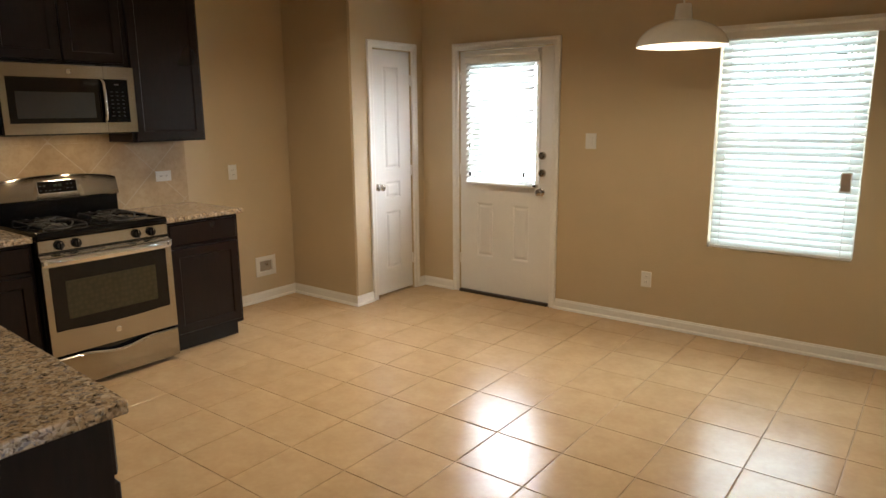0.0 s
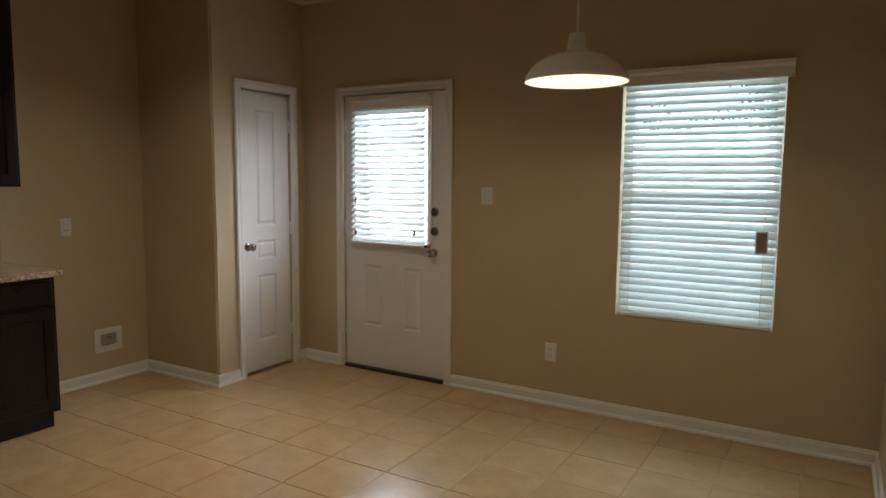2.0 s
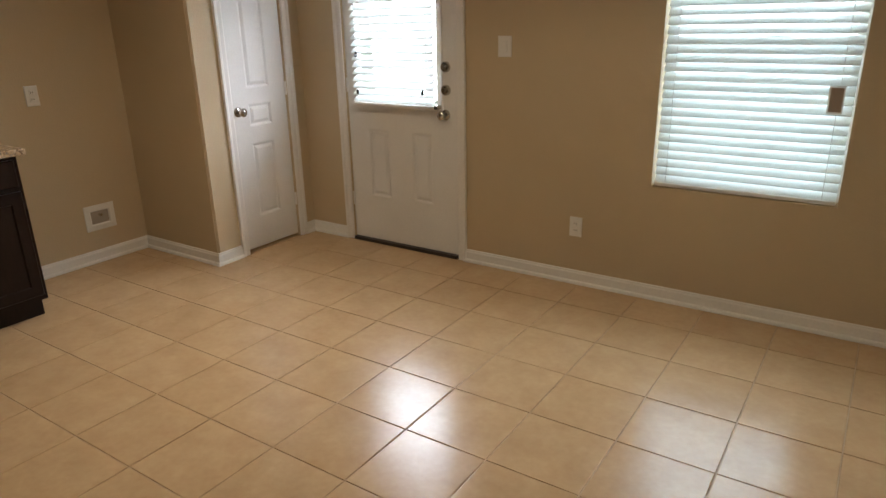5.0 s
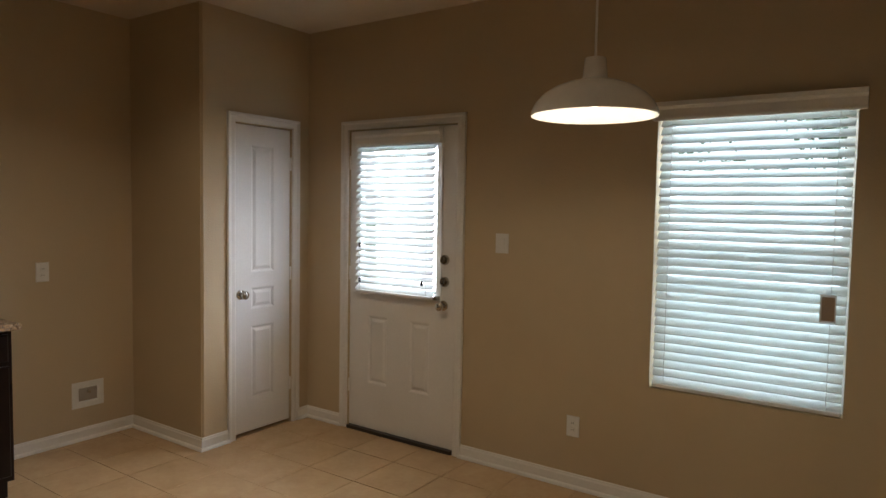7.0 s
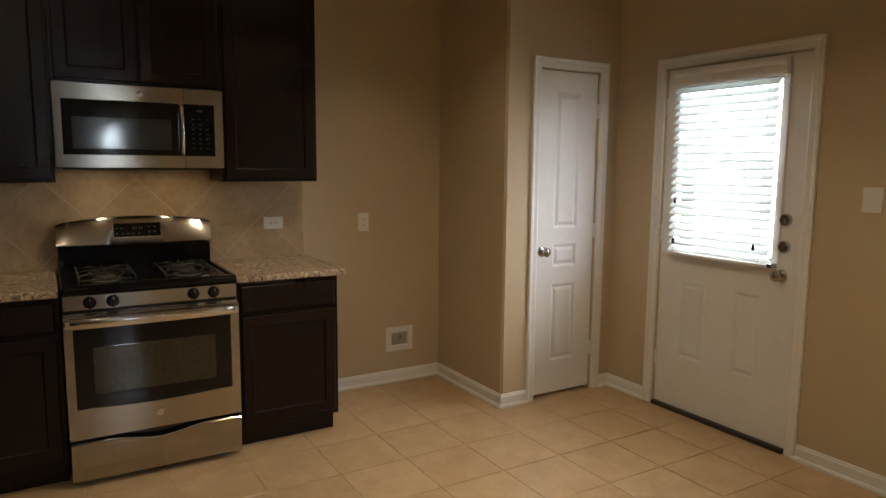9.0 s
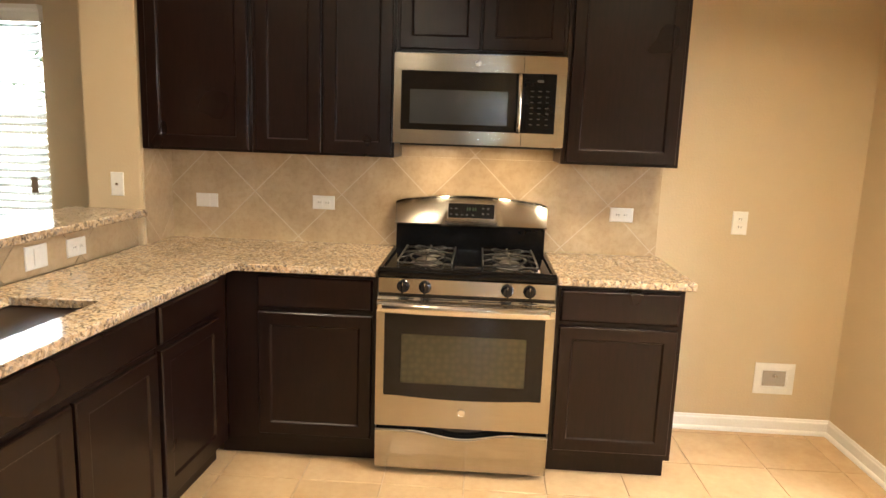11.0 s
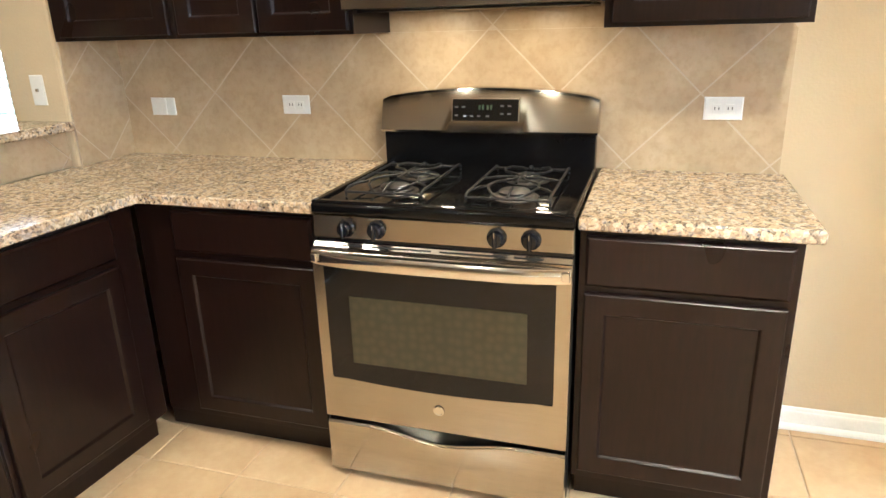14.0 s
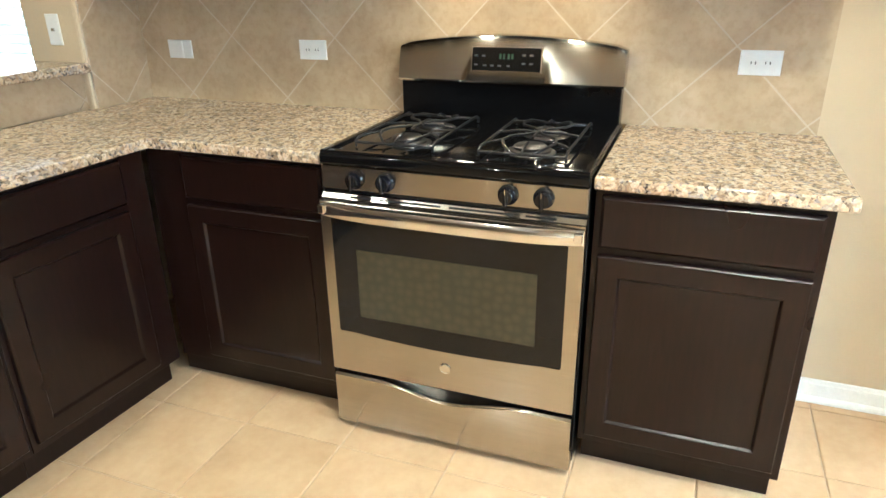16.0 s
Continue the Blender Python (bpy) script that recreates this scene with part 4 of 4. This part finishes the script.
def grate(cx, cy):
    """One cast grate over two burners: an outer frame with bent fingers."""
    z, r = 0.950, 0.0040
    hx, hy = 0.205, 0.118
    bm = bmesh.new()
    for s in (-1, 1):
        tube(bm, [(cx - hx, cy + s * hy, 0.925), (cx - hx, cy + s * hy, z - 0.010), (cx - hx + 0.02, cy + s * hy, z - 0.002), (cx - 0.02, cy + s * hy, z - 0.002), (cx + 0.02, cy + s * hy, z - 0.002), (cx + hx - 0.02, cy + s * hy, z - 0.002), (cx + hx, cy + s * hy, z - 0.010), (cx + hx, cy + s * hy, 0.925)], r)
        tube(bm, [(cx + s * hx, cy - hy, z - 0.012), (cx + s * hx, cy + hy, z - 0.012)], r)
        for e in (-1, 1):
            tube(bm, [(cx, cy, z + 0.005), (cx + s * 0.040, cy + e * 0.022, z + 0.006), (cx + s * 0.075, cy + e * 0.064, z + 0.005), (cx + s * 0.120, cy + e * 0.074, z + 0.004),
                      (cx + s * 0.165, cy + e * 0.060, z + 0.002), (cx + s * hx, cy + e * 0.030, z - 0.010)], r)
            tube(bm, [(cx + s * 0.120, cy + e * 0.074, z + 0.004), (cx + s * 0.135, cy + e * 0.100, z + 0.001), (cx + s * 0.150, cy + e * hy, z - 0.004)], r)
        tube(bm, [(cx, cy, z + 0.006), (cx + s * 0.045, cy, z + 0.007), (cx + s * 0.078, cy, z + 0.004)], r)
        tube(bm, [(cx + s * 0.132, cy, z + 0.004), (cx + s * 0.170, cy, z + 0.003), (cx + s * hx, cy, z - 0.010)], r)
    tube(bm, [(cx, cy - hy, z - 0.003), (cx, cy - 0.06, z + 0.005), (cx, cy + 0.06, z + 0.005), (cx, cy + hy, z - 0.003)], r)
    part("grate", bm, IRON, gas_range, "dark cast iron grate", True)
    for s, rad in ((-1, 0.038), (1, 0.046)):
        bx = cx + s * 0.105
        b = part("burner", lathe((0, 0, 1), (bx, cy, 0.920), [(0.075, 0.0), (0.070, 0.003), (rad + 0.012, 0.004), (rad + 0.010, 0.009), (rad, 0.012), (0, 0.012)], 32), ALU, gas_range, "dull aluminium burner base", True)
        part("burner_cap", lathe((0, 0, 1), (bx, cy, 0.932), [(rad, 0), (rad, 0.006), (rad - 0.006, 0.010), (0, 0.0105)], 32), ALU, b, "", True)


grate(0.375, 0.195)
grate(0.375, 0.562)
gas_range.location.y -= 0.016

# ---- microwave ----
mw = group_at("microwave", (0.2, 0.38, 1.446), "stainless over-the-range microwave with black glass door", "microwave")
MX = 0.390
part("body", box(0.006, MX - 0.02, 0.004, 0.758, 1.446, 1.838, 0.003), BLACK_MATTE, mw)
fm = facing_x(MX - 0.020)
face = part("front_frame", slab_panels(fm, 0.003, 0.759, 1.448, 1.838, 0.030, [], [], [(0.036, 0.716, 1.508, 1.764)]), STEEL, mw, "brushed steel front frame")
bm = bmesh.new()
rings_on(bm, facing_x(MX - 0.010), 0.034, 0.545, 1.506, 1.766, [(0, 0), (0, 0.019), (0.004, 0.021)])
part("door_glass", bm, BLACK_GLASS, mw, "black glass door")
bm = bmesh.new()
rings_on(bm, facing_x(MX + 0.0112), 0.076, 0.508, 1.536, 1.684, [(0, 0), (0.003, 0.0006)])
part("door_window", bm, MW_SCREEN, mw, "grey mesh window")
bm = bmesh.new()
rings_on(bm, facing_x(MX - 0.010), 0.572, 0.718, 1.506, 1.766, [(0, 0), (0, 0.019), (0.003, 0.021)])
panel = part("control_panel", bm, SATIN_BLACK, mw, "black touch panel")
bm = bmesh.new()
rings_on(bm, facing_x(MX + 0.0112), 0.632, 0.660, 1.728, 1.738, [(0, 0), (0, 0.0006)])
part("clock_digits", bm, MARK, panel)
for r in range(7):
    for c in range(3):
        bm = bmesh.new()
        u, v = 0.612 + c * 0.034, 1.690 - r * 0.024
        rings_on(bm, facing_x(MX + 0.0112), u - 0.007, u + 0.007, v - 0.002, v + 0.002, [(0, 0), (0, 0.0004)])
        part("key_mark", bm, mottled("faint key marking", (0.022, 0.022, 0.022), 0.5) if (r, c) == (0, 0) else bpy.data.materials["faint key marking"], panel)
bm = bmesh.new()
tube(bm, [(MX + 0.008, 0.558, 1.512), (MX + 0.030, 0.558, 1.530), (MX + 0.036, 0.558, 1.58), (MX + 0.037, 0.558, 1.636), (MX + 0.036, 0.558, 1.69), (MX + 0.030, 0.558, 1.742), (MX + 0.008, 0.558, 1.760)], 0.010, 12, (0, 1, 0))
part("door_handle", bm, BRIGHT, mw, "vertical polished handle", True)
part("emblem", lathe((1, 0, 0), (MX + 0.010, 0.372, 1.801), [(0, 0), (0.014, 0), (0.014, 0.003), (0.010, 0.004), (0, 0.003)], 24), BRIGHT, mw, "round silver emblem", True)
part("door_split", box(MX + 0.0095, MX + 0.0104, 0.5715, 0.573, 1.448, 1.506), SLOT, mw)
part("door_split", box(MX + 0.0095, MX + 0.0104, 0.5715, 0.573, 1.766, 1.838), SLOT, mw)
part("underside_vent", box(0.03, MX - 0.04, 0.03, 0.73, 1.438, 1.446, 0.002), BLACK_MATTE, mw)

# ---- pendant lamp ----
pend = group_at("pendant_lamp", (3.352, 2.085, 1.87), "white enamel barn-style pendant lamp, lit", "pendant lamp")
C = (3.352, 2.085, 1.870)
outer = [(0.224, 0), (0.226, 0.006), (0.221, 0.024), (0.207, 0.050), (0.182, 0.077), (0.144, 0.101), (0.098, 0.119), (0.058, 0.128), (0.047, 0.133), (0.044, 0.140), (0.038, 0.203), (0.036, 0.207), (0.008, 0.208)]
inner = [(0.008, 0.150), (0.036, 0.148), (0.040, 0.126), (0.074, 0.117), (0.115, 0.107), (0.158, 0.086), (0.197, 0.053), (0.215, 0.022), (0.222, 0.003), (0.224, 0)]
part("shade", lathe((0, 0, 1), C, outer + inner, 64), ENAMEL, pend, "glossy white enamel dome shade", True)
bulb = part("bulb", lathe((0, 0, 1), (C[0], C[1], C[2] + 0.03), [(0.0, 0), (0.016, 0.004), (0.028, 0.018), (0.031, 0.036), (0.026, 0.056), (0.016, 0.076), (0.014, 0.098), (0, 0.10)], 24), BULB, pend, "lit bulb", True)
bulb.visible_shadow = False
bm = bmesh.new()
tube(bm, [(C[0], C[1], C[2] + 0.21), (C[0], C[1], CEIL - 0.02)], 0.0045, 10)
part("cord", bm, TRIM, pend, "white cord")
part("ceiling_canopy", lathe((0, 0, 1), (C[0], C[1], CEIL - 0.028), [(0, 0), (0.03, 0.001), (0.058, 0.010), (0.062, 0.028), (0, 0.028)], 32), ENAMEL, pend, "", True)

# ---- downlights ----
for cx, cy, _ in DOWNLIGHTS:
    dl = group_at("downlight", (cx, cy, CEIL), "assumed white recessed ceiling downlight, out of view, lit", "downlight", "kitchen downlights")
    part("trim_ring", lathe((0, 0, 1), (cx, cy, CEIL - 0.012), [(0.076, 0.006), (0.080, 0), (0.095, 0.004), (0.098, 0.012), (0.076, 0.012), (0.076, 0.006)], 36), ENAMEL, dl, "", True)
    part("lens", cylinder((0, 0, 1), (cx, cy, CEIL - 0.006), 0.074, 0.074, 0.006, None, 36), LENS, dl, "lit frosted lens")

# ---- outside ----
structure("ground", box(-60, 60, -60, 60, -0.40, -0.15), GRASS, "flat green lawn round the house", "lawn")


def fence(place, start, step, n, label):
    ob = group_at("fence", place, label, "fence")
    a, s = Vector(start), Vector(step)
    side = Vector((-s.y, s.x, 0)).normalized()
    me = None
    for k in range(n):
        c = a + s * k
        if me is None:
            bm = box(-0.068, 0.068, -0.009, 0.009, 0, 1.78, 0.002)
            turn = Matrix.Rotation(math.atan2(s.y, s.x), 4, "Z")
            bmesh.ops.transform(bm, matrix=turn, verts=bm.verts)
            p = part("board", bm, FENCE, ob)
            p.matrix_parent_inverse = Matrix.Identity(4)
            me = p.data
        else:
            p = new("board", me)
            p.parent = ob
        p.location = c + Vector((0, 0, -0.15 + random.uniform(-0.01, 0.01))) - Vector(place)
    for z in (0.1, 0.8, 1.45):
        e = a + s * n
        bm = bmesh.new()
        lo, hi = a + side * 0.012, e + side * 0.05
        box(min(lo.x, hi.x), max(lo.x, hi.x), min(lo.y, hi.y), max(lo.y, hi.y), z, z + 0.09, 0, bm)
        part("rail", bm, FENCE, ob)
    return ob


fence((8, 9.5, -0.15), (1.5, 9.5, 0), (0.145, 0, 0), 90, "weathered cedar board fence behind the lawn")
fence((-7, -4, -0.15), (-7, -9, 0), (0, 0.145, 0), 70, "weathered cedar board fence beside the house")


def tree(place, height, spread, seed, label):
    rnd = random.Random(seed)
    ob = group_at("tree", place, label, "tree")
    base = Vector(place)
    bm = bmesh.new()
    tops = []
    top = base + Vector((0, 0, height * 0.5))
    tube(bm, [base, base + Vector((0.05, 0.02, height * 0.25)), top], 0.13, 9)
    for k in range(9):
        t = 2 * math.pi * k / 9 + rnd.uniform(-0.3, 0.3)
        e = top + Vector((math.cos(t), math.sin(t), 0)) * spread * rnd.uniform(0.4, 0.8) + Vector((0, 0, height * rnd.uniform(0.0, 0.42)))
        s = base + Vector((0, 0, height * rnd.uniform(0.28, 0.48)))
        tube(bm, [s, (s + e) / 2 + Vector((0, 0, 0.15)), e], 0.045, 6)
        tops += [e, (s + e) / 2]
    part("trunk", bm, BARK, ob)
    verts, faces = [], []
    for k in range(5200):
        c = tops[rnd.randrange(len(tops))]
        p = c + Vector((rnd.gauss(0, 1), rnd.gauss(0, 1), rnd.gauss(0, 0.8))) * spread * 0.26
        a, b = Vector((rnd.gauss(0, 1), rnd.gauss(0, 1), rnd.gauss(0, 1))).normalized(), Vector((rnd.gauss(0, 1), rnd.gauss(0, 1), rnd.gauss(0, 1))).normalized()
        a, b = a * 0.085, b * 0.045
        i = len(verts)
        verts += [p - a, p + b, p + a, p - b]
        faces.append((i, i + 1, i + 2, i + 3))
    me = bpy.data.meshes.new("crown")
    me.from_pydata([tuple(v - base) for v in verts], [], faces)
    me.materials.append(LEAF)
    crown = new("crown", me)
    crown.parent = ob
    return ob


tree((3.95, 11.0, -0.15), 5.2, 1.25, 3, "leafy green tree beyond the fence")
tree((1.9, 12.5, -0.15), 2.2, 1.9, 5, "low leafy green tree beyond the fence")
tree((8.8, 11.5, -0.15), 4.6, 1.9, 7, "leafy green tree beyond the fence")
tree((-9.5, -5.5, -0.15), 4.4, 2.0, 9, "leafy green tree beyond the side fence")

# ---- tiles, last ----
diagonal_tiles("backsplash", "diagonal travertine-look tile backsplash with pale grout", facing_x(0.002), -1.2045, 1.308, 0.9145, 1.3745, -0.305, 0.940, (0, 0, 0.914))
diagonal_tiles("backsplash", "diagonal tiles under the microwave", facing_x(0.002), 0.001, 0.761, 1.3748, 1.4445, -0.305, 0.940, (0, 0.38, 1.375))
diagonal_tiles("backsplash", "diagonal tile return on the wing wall", facing_y(WING_Y + 0.001, 1), 0.0125, 0.300, 0.9145, 1.3745, 0.16, 1.14, (0.15, WING_Y, 0.914))
knee_tiles = diagonal_tiles("backsplash", "diagonal tiles on the half wall under the bar", facing_y(KNEE_Y - 0.007, 1), 0.312, 3.06, 0.9145, 1.052, 0.55, 0.95, (1.7, KNEE_Y, 0.914))



def turn_peninsula(things, slope=0.06, start=0.645):
    """The peninsula stands a few degrees off square from the range wall."""
    done = set()
    for thing in things:
        for ob in (thing, *thing.children_recursive):
            if ob.type == "MESH" and ob.data.name not in done:
                done.add(ob.data.name)
                for v in ob.data.vertices:
                    v.co.y -= slope * max(0.0, v.co.x - start)


turn_peninsula([*peninsula, worktop, bar_top, sink, knee, *knee_plates, knee_tiles])
PITCH, OX, OY = 0.353, 0.768, -0.318
g = PITCH / 2 - 0.0023


def tile_mesh():
    bm = bmesh.new()
    loops = [[bm.verts.new((sx * (g - i), sy * (g - i), z)) for sx, sy in ((-1, -1), (1, -1), (1, 1), (-1, 1))] for i, z in ((0, -0.006), (0, -0.0016), (0.0016, -0.0003), (0.004, 0))]
    for a, b in zip(loops, loops[1:]):
        for k in range(4):
            bm.faces.new((a[k], a[(k + 1) % 4], b[(k + 1) % 4], b[k]))
    bm.faces.new(loops[-1])
    return bm


first = part("tile", tile_mesh(), TILE, floor)
mesh = first.data
bpy.data.objects.remove(first)
rest_v, rest_f = [], []
for i in range(-3, 24):
    for j in range(-17, 10):
        x, y = OX + (i + 0.5) * PITCH, OY + (j + 0.5) * PITCH
        if 0.5 < x < 4.75 and -0.85 < y < 3.2:
            t = new("tile", mesh)
            t.parent = floor
            t.location = (x, y, random.uniform(-0.0002, 0.0002))
            t.rotation_euler = (random.uniform(-0.0003, 0.0003), random.uniform(-0.0003, 0.0003), random.uniform(-0.001, 0.001))
        else:
            k = len(rest_v)
            for q, z in ((g, -0.006), (g, -0.0016), (g - 0.004, 0)):
                rest_v += [(x - q, y - q, z), (x + q, y - q, z), (x + q, y + q, z), (x - q, y + q, z)]
            for r in (0, 4):
                rest_f += [(k + r + c, k + r + (c + 1) % 4, k + r + 4 + (c + 1) % 4, k + r + 4 + c) for c in range(4)]
            rest_f.append((k + 8, k + 9, k + 10, k + 11))
me = bpy.data.meshes.new("far_tiles")
me.from_pydata(rest_v, [], rest_f)
me.materials.append(TILE)
far_tiles = tagged(new("far_tiles", me), kind="stuff")
far_tiles.parent = floor
